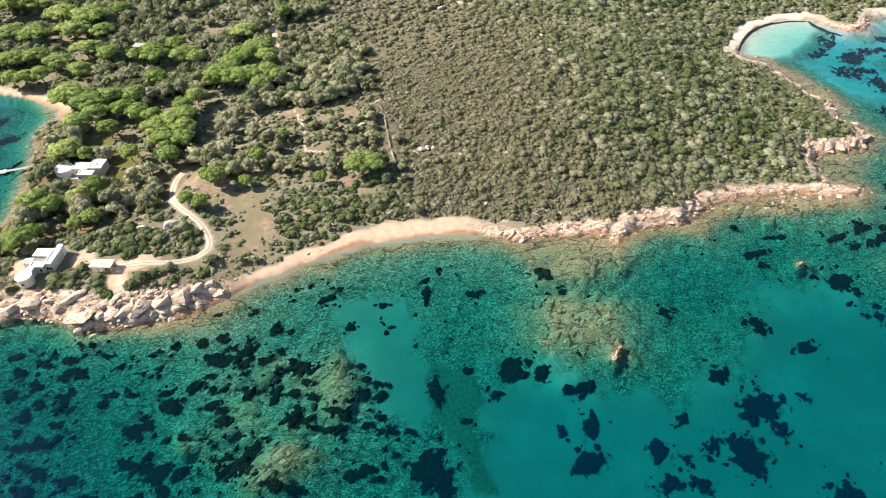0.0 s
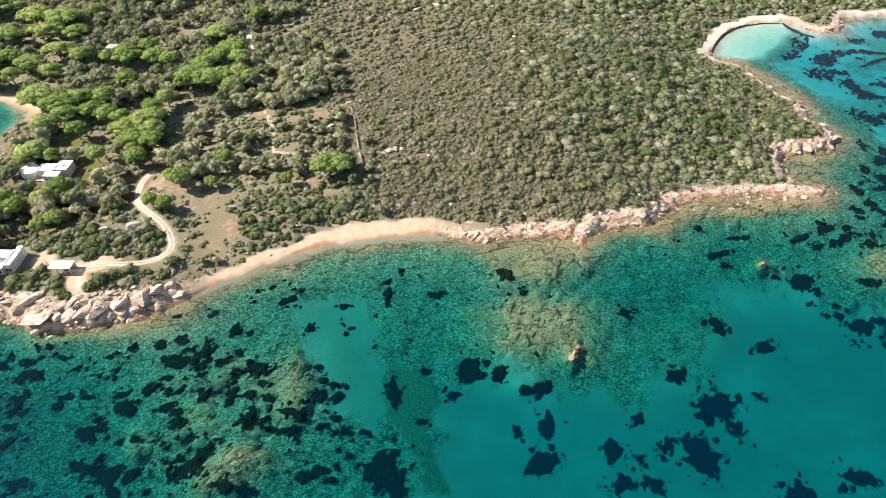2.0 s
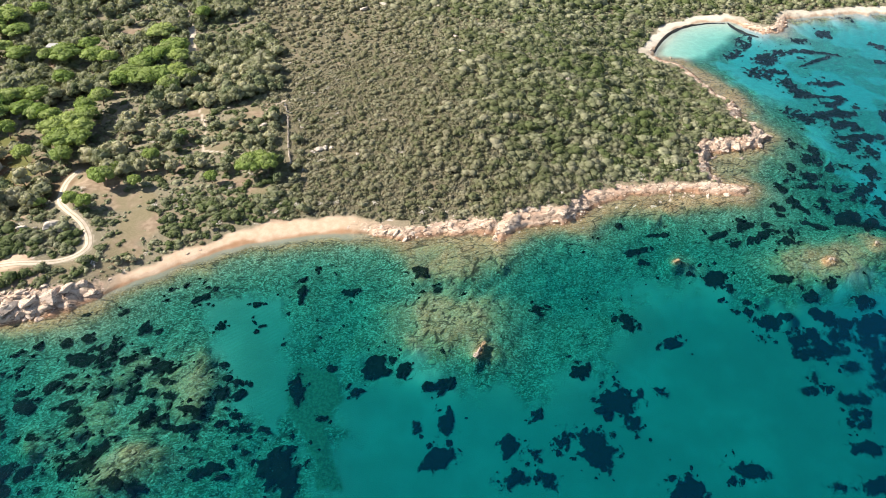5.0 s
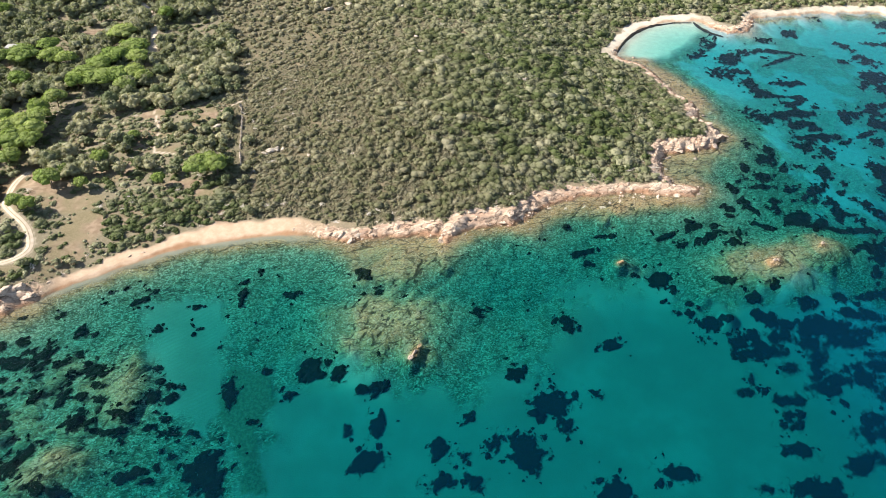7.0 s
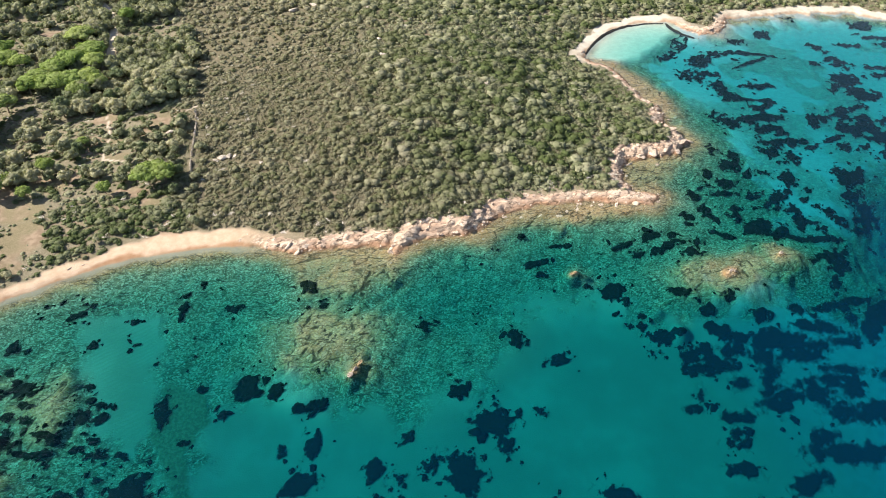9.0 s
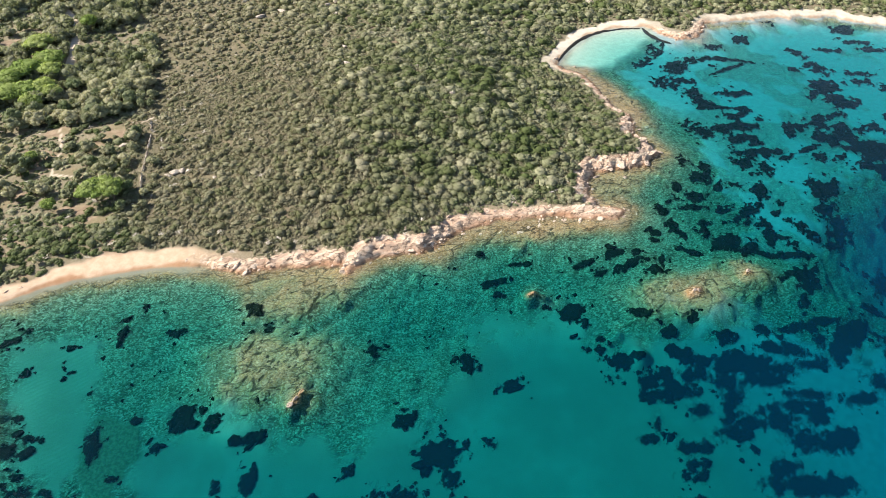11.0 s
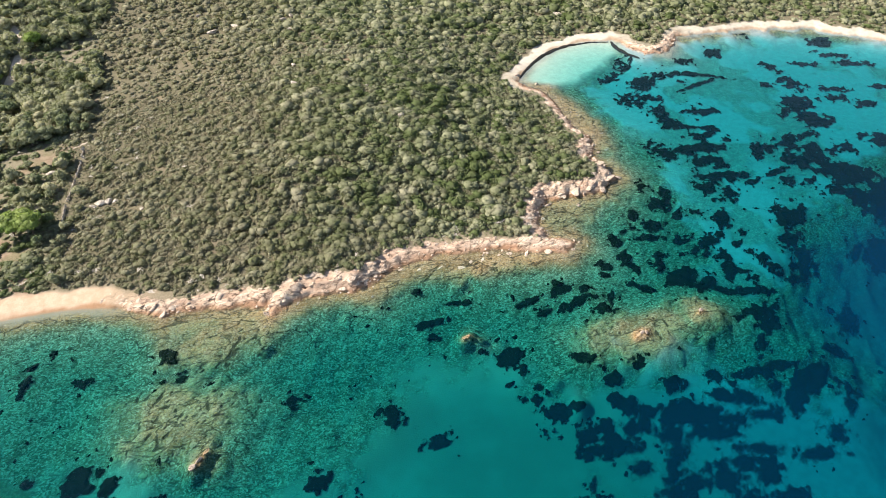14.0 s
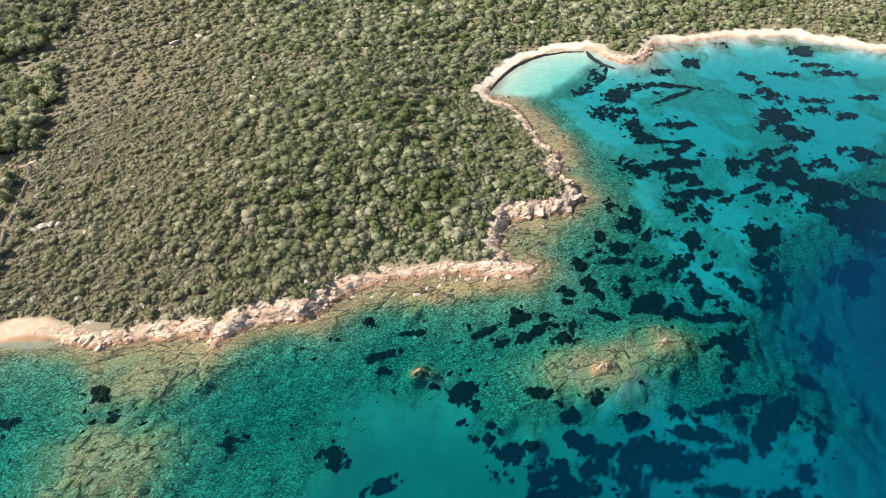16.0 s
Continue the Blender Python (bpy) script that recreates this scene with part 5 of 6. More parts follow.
GRASS_BAY = [
    (284.4, 185.8, 3.8, 3, 0.58), (287.2, 179.7, 5.2, 3.1, 2.55), (297, 180.7, 7.9, 3.4, -3.06), (305.8, 180, 7.2, 4.5, 3.05), (298.1, 174.4, 6.6, 4.6, 2.05), (303.5, 168.8, 6.3, 4.6, 2.64),
    (296.1, 161.7, 7.1, 4.4, -2.76), (302.4, 161.6, 6.1, 4, 0.69), (310.3, 158.5, 4.2, 2.6, 3.12), (289.9, 161.9, 5, 2.9, 0.85), (288.1, 155.4, 3, 2.2, 0.46), (293.3, 150.3, 4.5, 2.4, -2.72),
    (297.3, 152.5, 3.6, 2.3, 0.7), (307.1, 188.1, 6.6, 2.8, -3.04), (317.9, 183.9, 2.8, 2, 0.45), (327, 175.6, 4.3, 2.1, 0.8), (325.1, 171.2, 3.5, 2.4, 0.53), (333.7, 173.5, 4.5, 2.3, -2.75)]
GRASS_BAY_EAST = [
    (340.8, 174.3, 7.8, 3.7, -2.68), (354.2, 176.7, 7.1, 3.1, -3.01), (340.7, 162.1, 9, 5.9, -2.98), (332.8, 162.6, 4.3, 2.8, 0.55), (349.4, 167.5, 7, 3.4, 0.73), (347.6, 154.1, 8.9, 5.8, 2.97),
    (361.7, 163.7, 6.5, 4.1, -2.97), (352.2, 147.1, 10, 6.2, -3.03), (383.9, 165.4, 6.8, 4.2, -2.94), (385.2, 160.7, 4.8, 2.4, 0.59), (378.5, 169.2, 4.1, 2, 3.02), (371.4, 146.8, 5.8, 2.1, 2.93),
    (323.6, 157.8, 4.9, 1.5, -3.03), (309.7, 154.8, 3.4, 2.4, -2.91), (324.4, 152, 3.2, 2, 3.1), (332, 148.5, 2.9, 1.9, -3.04), (337, 142, 4.8, 3, -3.05), (345.3, 136.7, 7.8, 5, 2.71),
    (358.9, 134.2, 14, 7.5, 3.1), (349.2, 127, 9, 5.7, 2.47)]
GRASS_POINT = [
    (265.6, 152.1, 4, 3, 0.64), (269, 146.2, 2.6, 1.9, 0.69), (276.1, 144.6, 2.5, 1.7, 3.12), (283.5, 140.1, 3.9, 2.6, 0.69), (278.2, 133.3, 2, 1.5, -2.81), (285.8, 131.2, 1.6, 1.1, 0.62),
    (251.5, 149.2, 2.6, 2.1, -2.76), (254.3, 142.2, 4.1, 3.2, -3.03), (247.7, 142.8, 2.2, 1.8, 0.45), (252.4, 137, 4.2, 1.6, 2.88), (262, 134.8, 2.3, 1.8, -2.92), (270.3, 157.9, 3.4, 2.4, 0.79),
    (262.4, 162.8, 2.4, 1.8, 0.77), (238.4, 138.5, 3.8, 2.1, 2.92), (238.3, 130.4, 2.5, 2.1, 2.17), (237.6, 125.3, 2.5, 2, 2.21), (228.1, 128.3, 2.2, 1.4, 2.96), (226.5, 125, 1.8, 1.2, 2.95),
    (235.3, 117.4, 3, 1.4, 2.48), (251, 129, 3, 1.5, 2.92)]
GRASS_POINT_EAST = [
    (271.7, 130.6, 5.3, 2.9, -3.02), (266.7, 127.9, 3.3, 2.4, -2.98), (271.6, 122.3, 3.9, 3.8, 1.1), (270.4, 117.3, 3.8, 3, 0.55), (280.1, 126.5, 1.6, 1.1, 0.41), (283.1, 121.4, 2, 1.3, 3.1),
    (285.1, 118, 2.4, 1.6, 0.51), (285.3, 112.6, 3.1, 2.6, 1.57), (275.2, 110.7, 2.1, 1.4, 3.13), (248, 125.1, 3.4, 2.4, 3.08), (251.3, 116.9, 7.3, 4.4, 3.14), (256.5, 120.4, 4.5, 2.4, 2.95),
    (254.5, 112.2, 4.8, 1.8, 3), (259.2, 113.2, 2.9, 1.8, 3.03), (262.3, 108.6, 4.2, 1.5, 2.62), (271.6, 105.7, 5.4, 1.8, 2.88), (267.6, 97.6, 7.7, 3.4, -3.13), (265.9, 92.6, 4.2, 2.7, 3.12),
    (260.5, 88, 3.3, 1.5, 0.84)]
GRASS_DEEP = [
    (309.3, 134.2, 8.4, 5.6, 0.47), (300.6, 123.3, 4.4, 3, -2.98), (300.7, 114.8, 7.3, 4.2, 0.65), (289.4, 107.8, 3.7, 1.6, -2.93), (326, 115.3, 3.5, 2.2, -2.78), (267.3, 73.2, 9.1, 4.2, -2.86),
    (258.2, 68.8, 5.5, 2.8, -2.96), (253.7, 67.6, 3.7, 1.3, 2.89), (262.9, 57.2, 3, 2.2, 2.25), (254.5, 53.6, 5.8, 2.1, 2.9), (275.8, 68.6, 3.4, 2.8, 1.43), (272.3, 62.6, 2.6, 1.1, 0.73),
    (335.5, 112.4, 9.9, 5.6, 0.49), (301.8, 91.6, 6.3, 3.1, 0.66), (286, 81.1, 5.1, 2.3, 2.95)]
GRASS_REEF = [
    (209.9, 122.5, 4.7, 1.6, -2.99), (217.8, 121.2, 1.7, 1.1, 2.93), (213.1, 116.9, 5.2, 2, -2.99), (219.7, 111.4, 3.7, 1.7, 2.88), (223.4, 114.3, 2.7, 1.7, 1), (196.5, 121, 4.5, 1.2, -3.01),
    (201.7, 116, 2.5, 1.2, -2.97), (186.7, 101.4, 2.2, 1.8, 2.92), (204, 96.8, 2.4, 1.1, 2.64), (210.2, 88.7, 2.9, 1.8, 2.56), (189, 92.4, 1.3, 0.8, 2.87), (183.4, 90.2, 1, 0.8, 2.91),
    (186.9, 89.1, 1.3, 1.2, 0.96), (225.5, 82.6, 2.5, 1.5, 2.98), (219.4, 90, 1.5, 1.2, 0.73), (164.1, 122.5, 2.3, 1.2, 3.06), (178, 126.8, 5.1, 0.6, 2.84), (178.2, 107.9, 1.3, 0.7, 2.83),
    (179.6, 126.3, 2, 1.1, 2.83), (166.2, 117.7, 1, 0.8, 2.72)]
GRASS_SOUTH_EAST = [
    (191.1, 83.6, 3.8, 1.9, 2.86), (185.7, 79.7, 1.7, 1.5, 3.04), (195.9, 83.7, 1.5, 1.3, 3.11), (209.6, 81.9, 3.2, 2, 2.71), (213.4, 78.1, 3.3, 2.3, 2.51), (201.2, 76.3, 4, 2.1, 2.89),
    (195.8, 74.9, 2.9, 2.3, 3.07), (203.6, 71.6, 5.1, 2.6, 2.89), (197, 70.7, 3.3, 2, 2.91), (211.8, 73.7, 3.5, 2.4, 3.01), (224.6, 74.6, 7.1, 3.3, 3.09), (230.2, 72.8, 6, 3.4, 2.97),
    (222.8, 68.9, 6.8, 2.3, 2.96), (231.7, 67.4, 4.4, 2.4, 2.96), (237.7, 68.7, 3.6, 1.6, 2.91)]
GRASS_REEF_SOUTH = [
    (238.3, 75.7, 3.1, 1.6, 2.95), (239.6, 81.6, 2.2, 1.4, 3.02), (243.8, 78.4, 2.7, 1.9, 2.15), (245.6, 73.4, 3.5, 1.8, 2.72), (255.6, 78.4, 2.8, 1.9, 0.55), (250.4, 80.1, 3.2, 1.7, 2.98),
    (246.1, 68, 3.9, 1.3, 2.88), (239.7, 59.6, 5.1, 1.3, 2.86), (255.7, 73.7, 2.3, 1.6, -3.05), (261.9, 79.3, 3.2, 1.4, 2.93)]
GRASS_FAR_SOUTH = [
    (190.7, 63.4, 1.8, 1.2, 0.61), (186.3, 59, 1.8, 0.9, 2.94), (194, 56.5, 1.1, 0.8, -3.13), (198.3, 53.9, 2.4, 1.5, 3.05), (194.4, 49.4, 2.4, 1.8, 0.47), (192, 47, 2.9, 1.4, 2.94),
    (218.2, 65.6, 2.4, 1.7, -3.02), (213.9, 62.2, 4.1, 2, 0.83), (210.5, 55.2, 4.8, 3.1, 3.13), (215.5, 57.1, 3.5, 2.4, 0.51), (224.9, 55.1, 4.7, 3.4, 2.62), (228.3, 47.1, 5.2, 3, 2.84),
    (232.4, 57.4, 5.8, 2.4, 2.94), (236.5, 53.3, 4.3, 2.8, 0.38), (236.8, 45.3, 5.3, 3.2, -3.08), (239.6, 59, 4.9, 1.5, 2.89), (218.3, 42.7, 3.6, 2.4, -2.96), (217.7, 37.9, 6.4, 2.8, 2.95),
    (225.7, 35.1, 5.3, 2.2, 2.95)]
GRASS_FAR_SOUTH_EAST = [
    (153.7, 44.3, 4.4, 1.9, 2.71), (185, 29.9, 6.6, 2.8, 2.96), (203.7, 32.8, 5.1, 2.2, -3.13), (214.2, 41.5, 4.4, 1.6, 0.7), (195.3, 54.8, 3.3, 1.8, 3.03), (193.3, 47.8, 2.7, 1.6, -3.13),
    (188.8, 40.4, 3.8, 2.1, 3.08), (174.3, 33.4, 2.9, 1.4, 2.98), (198.9, 70.3, 1.8, 1.2, -3.09), (187.3, 59.1, 1.7, 1.1, 3.14), (205, 64.1, 2.3, 1.5, -3), (144.2, 72, 1.8, 1, 2.16)]
GRASS_MIDDLE = [
    (40, 79, 4.5, 4.2, 1.57), (83.6, 89, 3.1, 1.4, 0), (123, 107.5, 1.6, 1.4, 0), (148, 96, 3, 2.1, 1.57), (125, 84, 2.8, 2, 0), (167, 123, 3.4, 1.8, 0),
    (185, 104, 4.6, 3.6, 0)]
GRASS_SOUTH = [
    (132, 72, 5.7, 3.4, 0), (132, 65, 3.6, 1.9, 1.57), (108, 73.5, 1.5, 1.3, 0), (113, 66, 3.6, 2.6, 0), (119.4, 60, 5, 3.9, 1.57), (97, 68, 2.2, 2, 0),
    (103, 64, 2, 1.8, 1.57), (79, 70, 3.2, 3.1, 0), (84, 79, 3.4, 2.2, 1.57), (76, 80, 1.3, 0.9, 1.57), (95, 59, 3.1, 1.5, 0), (103.5, 56, 2.7, 1.7, 1.57),
    (136, 44.6, 3.8, 2.8, 0), (158, 86, 3.8, 2.3, 0)]
GRASS_INLET = [
    (-92, 268, 6, 3, 0), (-86, 243, 5, 2.5, 0), (-100, 285, 6, 2.5, 0)]
GRASS = [e for row in (GRASS_WEST_SHORE, GRASS_WEST_DEEP, GRASS_WEST_MIDDLE, GRASS_WEST_REEF, GRASS_WEST_ROCKS, GRASS_WEST_SOUTH, GRASS_TONGUE_RIM, GRASS_BEACH, GRASS_COVE, GRASS_COVE_MOUTH, GRASS_BAY, GRASS_BAY_EAST, GRASS_POINT, GRASS_POINT_EAST, GRASS_DEEP, GRASS_REEF, GRASS_SOUTH_EAST, GRASS_REEF_SOUTH, GRASS_FAR_SOUTH, GRASS_FAR_SOUTH_EAST, GRASS_MIDDLE, GRASS_SOUTH, GRASS_INLET) for e in row]
for seed, some in enumerate(grown_together(GRASS)):
    seagrass(some, seed)

# loose tufts between the patches
rng = np.random.default_rng(31)
g = jittered(-75, 330, 40, 262, 2.1, rng)
G = site(g[:, 0], g[:, 1])
drift = fbm(g[:, 0] / 13, g[:, 1] / 13, 141, 4)
rim_ = np.zeros(len(g))
for e in GRASS:
    rim_ = np.maximum(rim_, 1 - np.hypot(g[:, 0] - e[0], g[:, 1] - e[1]) / (1.3 * (e[2] + e[3]) + 1.5))
often = 0.30 * smooth(rim_, 0.1, 0.6) + (1 - G["bedsand"]) * smooth(drift, 0.54, 0.68) * 0.35
often = often * (1 + 0.55 * smooth(45 - g[:, 0], 0, 20) - 0.45 * smooth(g[:, 0], 200, 225))
on = (rng.uniform(size=len(g)) < often) & (G["z"] < -1.1)
n = int(on.sum())
size = rng.lognormal(-0.75, 0.5, n).clip(0.22, 1.5)
protos = [clump(rng, 8, 0.5, 1, 0.6, 0.35) for _ in range(8)]
scale = np.stack([size * rng.uniform(0.7, 1.7, n), size * rng.uniform(0.6, 1.2, n), size * 0.35], 1)
v, f, t = merged(protos, rng.integers(0, 8, n), np.stack([g[on, 0], g[on, 1], G["z"][on] - 0.05], 1), scale, rng.normal(0.6, 0.6, n), rng.uniform(size=n))
tagged(new("seagrass_tufts", raw_mesh("seagrass_tufts", v, f, SEAGRASS, {"cover": np.full(len(v), 1.6)}, flat=False)), "small dark tufts of seagrass scattered over the sea bed", "seagrass", kind="stuff")


def wrack(name, line, half, label):
    """A ribbon of dead seagrass along a shore."""
    pts = []
    for (ax, ay), (bx, by) in zip(line, line[1:]):
        m = max(2, int(math.hypot(bx - ax, by - ay) / 0.6))
        pts += [(ax + (bx - ax) * i / m, ay + (by - ay) * i / m) for i in range(m)]
    p = np.array(pts)
    way = np.gradient(p, axis=0)
    way /= np.linalg.norm(way, axis=1)[:, None]
    side = np.stack([-way[:, 1], way[:, 0]], 1)
    across = np.linspace(-1, 1, 7)
    ends = np.sin(np.linspace(0.12, math.pi - 0.12, len(p))) ** 0.5
    wide = half * ends * (0.55 + 0.9 * fbm(p[:, 0] / 3, p[:, 1] / 3, 151, 3))
    grid_ = p[:, None] + side[:, None] * (across[None, :, None] * wide[:, None, None])
    flat = grid_.reshape(-1, 2)
    high = (1 - np.tile(across**2, len(p))) * 0.22
    z = np.maximum(site(flat[:, 0], flat[:, 1])["z"], -0.25) + 0.02 + high + 0.08 * fbm(flat[:, 0] / 0.8, flat[:, 1] / 0.8, 161, 2)
    i = (np.arange(len(p) - 1)[:, None] * 7 + np.arange(6)).ravel()
    me = raw_mesh(name, np.column_stack([flat, z]), np.stack([i, i + 1, i + 8, i + 7], 1), WRACK)
    return tagged(new(name, me), label, "seagrass")


wrack("seagrass_wrack", [(250, 251.5), (255, 257), (262, 263.5), (270, 269.5), (279, 274.5), (289, 277), (300, 277.5), (311, 275)], 0.9, "dark bank of dead seagrass along the cove's beach")
wrack("seagrass_wrack", [(312, 275), (311, 268), (313, 260), (317, 254)], 1.5, "dark strip of dead seagrass by the cove's mouth")


# ---- houses ----
def at_home(name, x, y, z, turn=-17):
    ob = new(name)
    ob.matrix_basis = pose(x, y, z, 0, 0, turn)
    return ob


def block(house, x0, x1, y0, y1, h, wall=PLASTER):
    """A flat-roofed wing: walls, a roof slab and a parapet round it."""
    # walls are beige beside the white roof: their shade is put into the colour
    w = part("wall", boxes((x0, x1, y0, y1, -1.2, h), bevel=0.12), wall, house)
    part("roof", boxes((x0 + 0.25, x1 - 0.25, y0 + 0.25, y1 - 0.25, h + 0.004, h + 0.10)), WHITEWASH, house)
    t = 0.25
    rim = boxes((x0 - 0.02, x1 + 0.02, y0 - 0.02, y0 + t, h + 0.004, h + 0.34), (x0 - 0.02, x1 + 0.02, y1 - t, y1 + 0.02, h + 0.004, h + 0.34),
                (x0 - 0.02, x0 + t, y0 + t + 0.003, y1 - t - 0.003, h + 0.004, h + 0.34), (x1 - t, x1 + 0.02, y0 + t + 0.003, y1 - t - 0.003, h + 0.004, h + 0.34))
    part("parapet", rim, WHITEWASH, house)
    return w


def window(house, x, y, z, w, h):
    frame_ = part("window", boxes((x - w / 2, x + w / 2, y - 0.06, y + 0.02, z, z + h)), TIMBER, house)
    part("pane", boxes((x - w / 2 + 0.1, x + w / 2 - 0.1, y - 0.09, y - 0.063, z + 0.1, z + h - 0.1)), GLASS, frame_)


def white_house():
    h0 = level(-59, 171)
    house = at_home("house", -59.6, 169.8, h0)
    block(house, -2.9, 2.2, 2.4, 5.8, 3.0)
    block(house, 2.3, 4.5, -1.2, 5.8, 3.2)
    block(house, -4.8, -2.2, -0.4, 1.8, 2.5)
    block(house, -2.1, 2.2, -2.0, 0.3, 2.5)
    for x in np.arange(-1.9, 2.1, 0.5):
        part("pergola_slat", boxes((x, x + 0.22, 0.36, 2.34, 2.45, 2.57)), SLATS, house)
    bm = bmesh.new()
    bmesh.ops.create_cone(bm, cap_ends=True, segments=40, radius1=2.3, radius2=2.2, depth=4.6, matrix=Matrix.Translation((-1.4, -6.2, 0.9)))
    part("tower", bm, PLASTER, house, "round plastered tower")
    bm = bmesh.new()
    bmesh.ops.create_cone(bm, cap_ends=True, segments=40, radius1=2.36, radius2=0.4, depth=0.5, matrix=Matrix.Translation((-1.4, -6.2, 3.46)))
    part("tower_roof", bm, WHITEWASH, house)
    block(house, -2.4, -0.4, -4.2, -2.05, 2.4)
    bm = bmesh.new()
    bmesh.ops.create_cone(bm, cap_ends=True, segments=24, radius1=0.95, radius2=0.9, depth=4.2, matrix=Matrix.Translation((3.5, 6.9, 1.4)))
    part("turret", bm, WHITEWASH, house)
    for x, y, z in ((2.9, -1.2, 0.9), (3.9, -1.2, 0.9), (1.2, -2.0, 0.8)):
        window(house, x, y, z, 0.8, 1.1)
    window(house, -1.0, -8.42, 1.2, 0.9, 0.7)
    tagged(house, "white flat-roofed seaside house with a round tower", "house")


def shed():
    h0 = level(-40, 166)
    hut = at_home("open_shed", -41.2, 164.4, h0)
    hut.scale = (0.78, 0.78, 0.92)
    for x in (-3.9, -1.3, 1.3, 3.9):
        for y in (-1.9, 1.9):
            part("post", boxes((x - 0.12, x + 0.12, y - 0.12, y + 0.12, -0.8, 2.5)), PLASTER, hut)
    part("back_wall", boxes((-4.1, 4.1, 2.05, 2.25, -0.8, 2.5)), PLASTER, hut)
    part("beam", boxes((-4.3, 4.3, -2.05, -1.8, 2.504, 2.7)), TIMBER, hut)
    part("beam", boxes((-4.3, 4.3, 1.8, 2.05, 2.504, 2.7)), TIMBER, hut)
    for k in range(11):
        y = -2.35 + k * 0.44
        part("slat", boxes((-4.4, 4.4, y, y + 0.37, 2.704 + 0.012 * (k % 2), 2.78 + 0.012 * (k % 2))), SLATS, hut)
    part("door", boxes((-2.4, -1.5, 1.96, 2.03, 0.0, 2.0)), TIMBER, hut)
    tagged(hut, "open-fronted shed with a grey slatted roof on posts", "shed")


def villa():
    h0 = level(-56, 223)
    house = at_home("villa", -57.6, 226.3, h0)
    block(house, -1.5, 4.5, -1.0, 3.5, 3.2)
    block(house, 4.6, 9.5, -0.5, 5.5, 3.4)
    block(house, 2.0, 7.5, -4.2, -1.1, 2.9)
    bm = bmesh.new()
    bmesh.ops.create_cone(bm, cap_ends=True, segments=32, radius1=3.4, radius2=3.3, depth=3.6, matrix=Matrix.Translation((-5.2, 0.8, 1.0)))
    part("rounded_wing", bm, WHITEWASH, house)
    part("terrace", boxes((-4.0, 2.0, -3.4, -1.1, -0.8, 0.5)), CONCRETE, house)
    part("chimney", boxes((6.5, 7.2, 2.0, 2.7, 3.504, 4.3)), WHITEWASH, house)
    for x, y in ((3.0, -4.2), (6.0, -4.2), (0.5, -1.0)):
        window(house, x, y, 0.9, 1.1, 1.2)
    tagged(house, "low white villa with rounded wings among pines", "house")


def far_cottage():
    h0 = level(-40, 327)
    house = at_home("cottage", -40, 326.5, h0)
    part("wall", boxes((-3.5, 3.5, -2, 2, -1, 2.6), bevel=0.08), PLASTER, house)
    part("roof", boxes((-3.9, 3.9, -2.4, 2.4, 2.604, 2.85), bevel=0.06), CONCRETE, house)
    window(house, 1.0, -2.0, 0.8, 1.0, 1.0)
    tagged(house, "small pale cottage with a flat roof among trees", "house")


def pier():
    thing = at_home("pier", -84, 235.6, 0, 3)
    for x in np.arange(0, 11.5, 0.6):
        part("plank", boxes((x, x + 0.55, -0.7, 0.7, 0.55, 0.68)), CONCRETE, thing)
    part("head", boxes((-3.0, -0.05, -1.3, 1.3, 0.50, 0.70)), CONCRETE, thing)
    for x in (-2.5, 1.5, 5.0, 8.5):
        for y in (-0.6, 0.6):
            part("pile", tube(bmesh.new(), (x, y, -2.0), (x, y, 0.52), 0.12, 0.12), TIMBER, thing)
    tagged(thing, "narrow pale jetty on piles in shallow water", "jetty")


white_house(), shed(), villa(), far_cottage(), pier()


# ---- dry stone wall ----
def stone_wall():
    wall_ = new("dry_stone_wall")
    rng = np.random.default_rng(5)
    meshes = []
    for _ in range(5):
        p, f = boulder(rng, 1, 4, 0.12)
        meshes.append(raw_mesh("stone", p, f, PALE_GRANITE))
    line = [(61.5, 241), (61.2, 230.5), (59.7, 217.3), (58.6, 207), (58.3, 197)]
    at_ = []
    for (ax, ay), (bx, by) in zip(line, line[1:]):
        n = int(math.hypot(bx - ax, by - ay) / 0.62)
        at_ += [(ax + (bx - ax) * i / n, ay + (by - ay) * i / n) for i in range(n)]
    zs = site(np.array([p[0] for p in at_]), np.array([p[1] for p in at_]))["z"]
    for (x, y), z in zip(at_, zs):
        if 0.28 < value_noise(np.array([y / 3.0]), np.array([0.5]), 9)[0] < 0.85:
            for up in range(2):
                stone = new("stone", meshes[int(rng.integers(5))])
                stone.parent = wall_
                s = rng.uniform(0.36, 0.58)
                stone.matrix_basis = Matrix.LocRotScale((x + rng.normal() * 0.12, y + rng.normal() * 0.1, z + 0.25 + 0.5 * up), Euler(rng.uniform(0, 3, 3)), (s, s * 0.8, s * 0.7))
    tagged(wall_, "tumbledown pale dry stone wall through the scrub", "wall")


stone_wall()


# ---- tracks ----
def track_material():
    n = Nodes("track")
    mid, fine = n.noise(0.6, 4), n.noise(3.0, 4)
    pale = n.mix(n.ramp(mid, 0.3, 0.7), (0.44, 0.36, 0.27), (0.55, 0.46, 0.36))
    verge = n.mix(n.ramp(fine, 0.35, 0.65), (0.20, 0.17, 0.10), (0.34, 0.27, 0.18))
    return n.done(n.mix(n.ramp(n.math("ADD", n.attr("rut"), n.math("MULTIPLY", fine, 0.35)), 0.45, 0.85), verge, pale), 0.92, n.bump(fine, 0.5, 0.08), gloss=0.15)


TRACK = track_material()


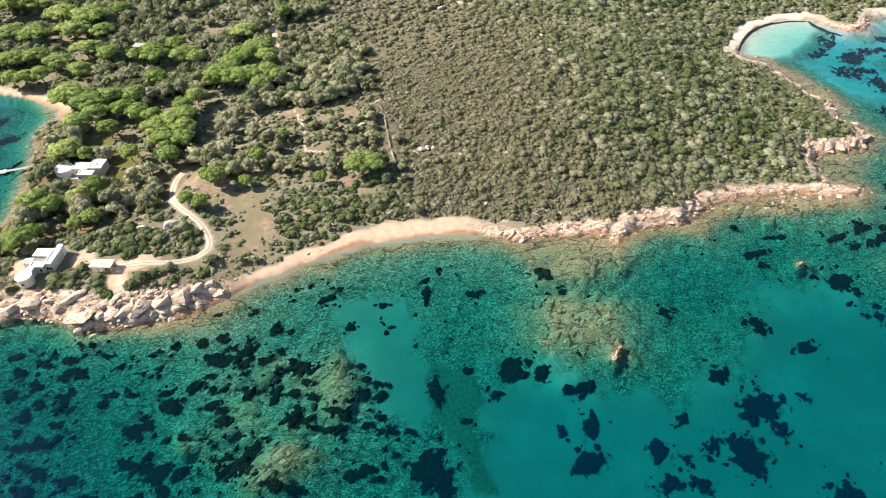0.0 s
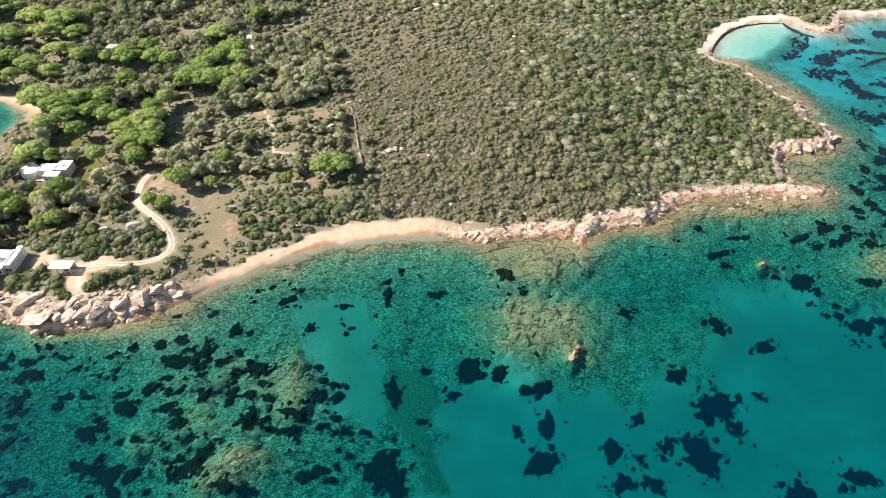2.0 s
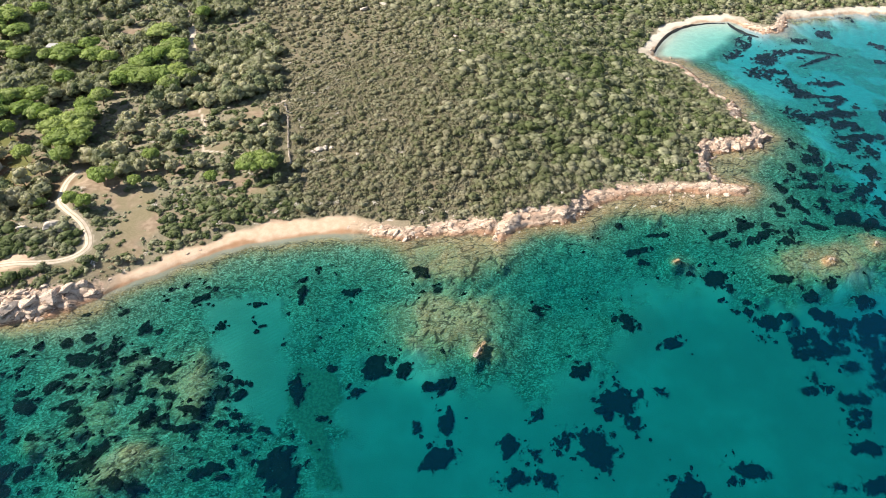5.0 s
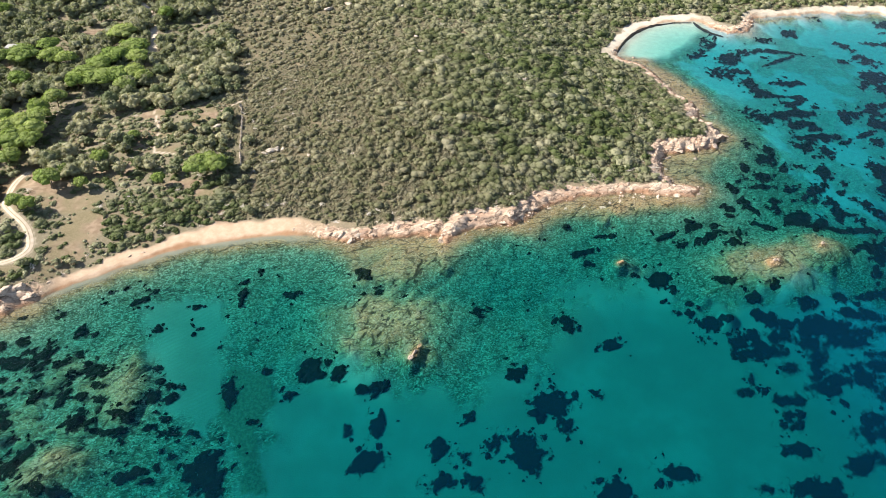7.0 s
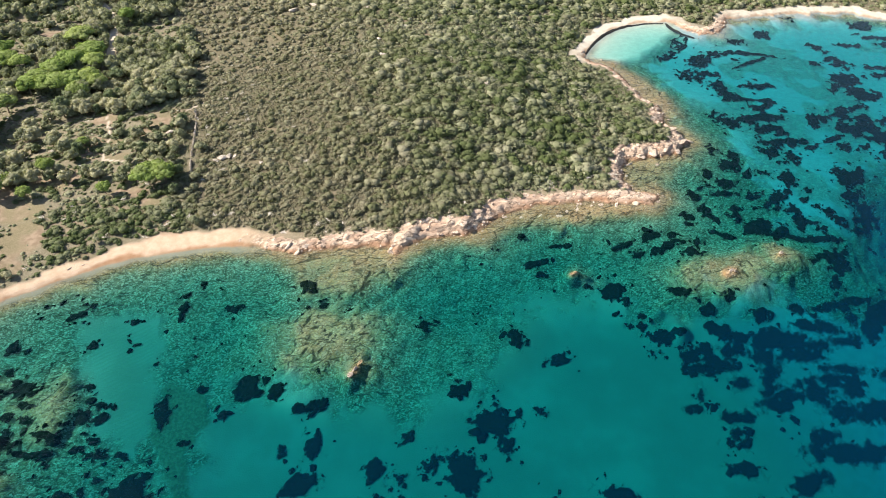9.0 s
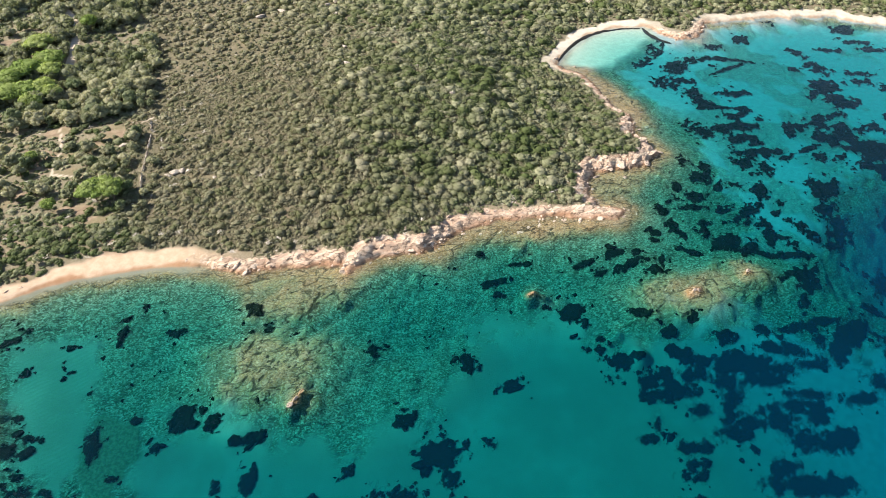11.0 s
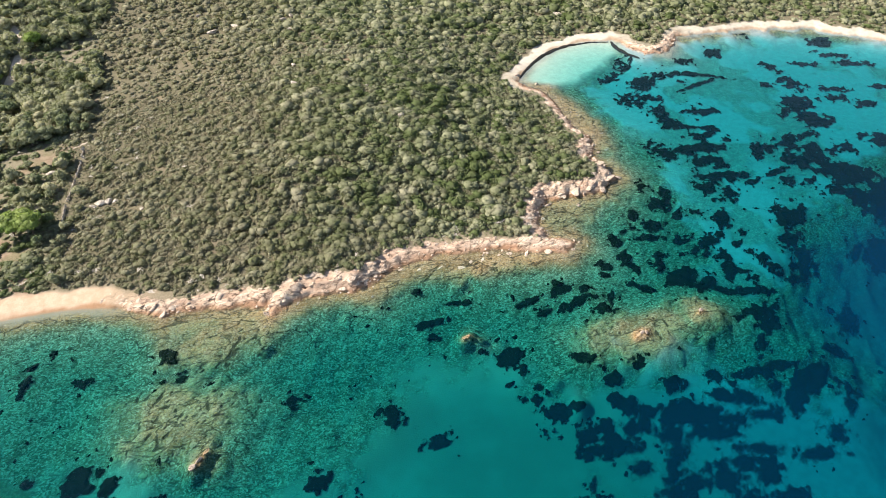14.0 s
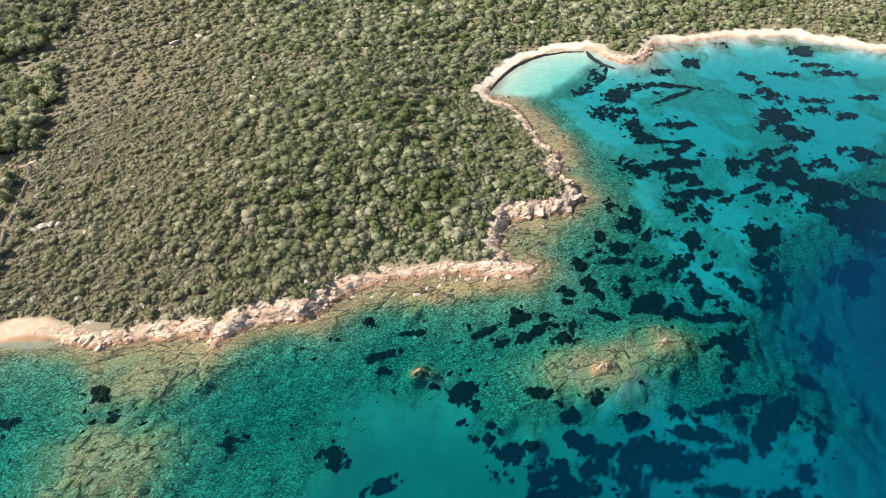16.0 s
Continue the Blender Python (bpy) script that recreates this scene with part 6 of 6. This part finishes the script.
def lane(line, half, label, ruts=True):
    """A wheel track laid on the ground: two worn ruts with a rougher strip between them."""
    p = np.array(line, float)
    for _ in range(3):
        a, b = p[:-1] * 0.75 + p[1:] * 0.25, p[:-1] * 0.25 + p[1:] * 0.75
        p = np.concatenate([p[:1], np.stack([a, b], 1).reshape(-1, 2), p[-1:]])
    way = np.gradient(p, axis=0)
    way /= np.linalg.norm(way, axis=1)[:, None]
    side = np.stack([-way[:, 1], way[:, 0]], 1)
    across = np.array([-1.25, -0.95, -0.62, -0.3, 0.0, 0.3, 0.62, 0.95, 1.25])
    worn = np.array([0.0, 0.75, 1.0, 0.8, 0.25 if ruts else 0.9, 0.8, 1.0, 0.75, 0.0])
    flat = (p[:, None] + side[:, None] * (across[None, :, None] * half)).reshape(-1, 2)
    sink = np.tile(np.array([-0.06, 0.02, 0.03, 0.05, 0.09, 0.05, 0.03, 0.02, -0.06]), len(p))
    z = site(flat[:, 0], flat[:, 1])["z"] + 0.06 + sink
    m = len(across)
    i = (np.arange(len(p) - 1)[:, None] * m + np.arange(m - 1)).ravel()
    me = raw_mesh("track", np.column_stack([flat, z]), np.stack([i, i + 1, i + m + 1, i + m], 1), TRACK, {"rut": np.tile(worn, len(p))}, flat=False)
    return tagged(new("track", me), label, "track", kind="structure")


lane(TRACKS[0][0], 1.0, "pale two-rut dirt track winding up from the shed")
lane(TRACKS[1][0], 1.8, "pale dirt road between the trees", False)


# ---- dead shrubs ----
def twigs(rng, k=9):
    """A bare, bleached shrub: crooked sticks sprawling one way over the ground, some of them forked."""
    vs, fs = [], []

    def stick(path, r):
        n0 = len(vs)
        for q, p in enumerate(path):
            thin = r * (1 - 0.75 * q / (len(path) - 1))
            vs.extend([p + (thin, 0, 0), p + (-0.5 * thin, 0.8 * thin, 0), p + (-0.5 * thin, -0.8 * thin, thin)])
        for q in range(len(path) - 1):
            for c in range(3):
                a, b = n0 + 3 * q + c, n0 + 3 * q + (c + 1) % 3
                fs.extend([(a, b, b + 3), (a, b + 3, a + 3)])

    for i in range(k):
        a = rng.normal() * 0.85
        p = np.array([rng.uniform(-0.4, 0.4), rng.uniform(-0.3, 0.3), 0.0])
        path = [p]
        for _ in range(4):
            a += rng.normal() * 0.45
            p = p + np.array([math.cos(a), math.sin(a), rng.uniform(-0.05, 0.4)]) * rng.uniform(0.18, 0.34)
            path.append(p)
        stick(path, 0.055)
        if i % 2:
            a += rng.choice((-0.8, 0.8))
            stick([path[2], path[2] + np.array([math.cos(a), math.sin(a), 0.2]) * 0.3, path[2] + np.array([math.cos(a + 0.3), math.sin(a + 0.3), 0.35]) * 0.5], 0.04)
    return np.array(vs), np.array(fs)


rng = np.random.default_rng(41)
g = jittered(-60, 215, 146, 290, 2.3, rng)
D = site(g[:, 0], g[:, 1])
edge = smooth(D["d"], 2.5, 4.5) * (1 - smooth(D["d"], 8, 13)) * (1 - 0.9 * D["sandy"])
often = 0.26 * edge * smooth(fbm(g[:, 0] / 8, g[:, 1] / 8, 211, 2), 0.42, 0.58) + 0.02 * smooth(130 - g[:, 0], 0, 60) + 0.012
on = (rng.uniform(size=len(g)) < often) & (D["d"] > 2.5) & (D["track"] < 0.1) & (D["yard"] < 0.2) & (D["clearing"] < 0.3)
n = int(on.sum())
size = rng.uniform(0.5, 1.5, n) * np.where(D["d"][on] > 13, 0.7, 1.0)
scale = np.stack([size * 1.5, size * 1.5, size * 0.5], 1)
lift_ = np.where(D["d"][on] > 10, 0.7, 0.05)
v, f, t = merged([twigs(rng) for _ in range(6)], rng.integers(0, 6, n), np.stack([g[on, 0], g[on, 1], D["z"][on] + lift_], 1), scale, rng.uniform(0, 6.28, n), rng.uniform(size=n))
tagged(new("dead_shrubs", raw_mesh("dead_shrubs", v, f, DEADWOOD)), "bleached bare branches of dead shrubs along the scrub's edge", "shrubs", kind="stuff")
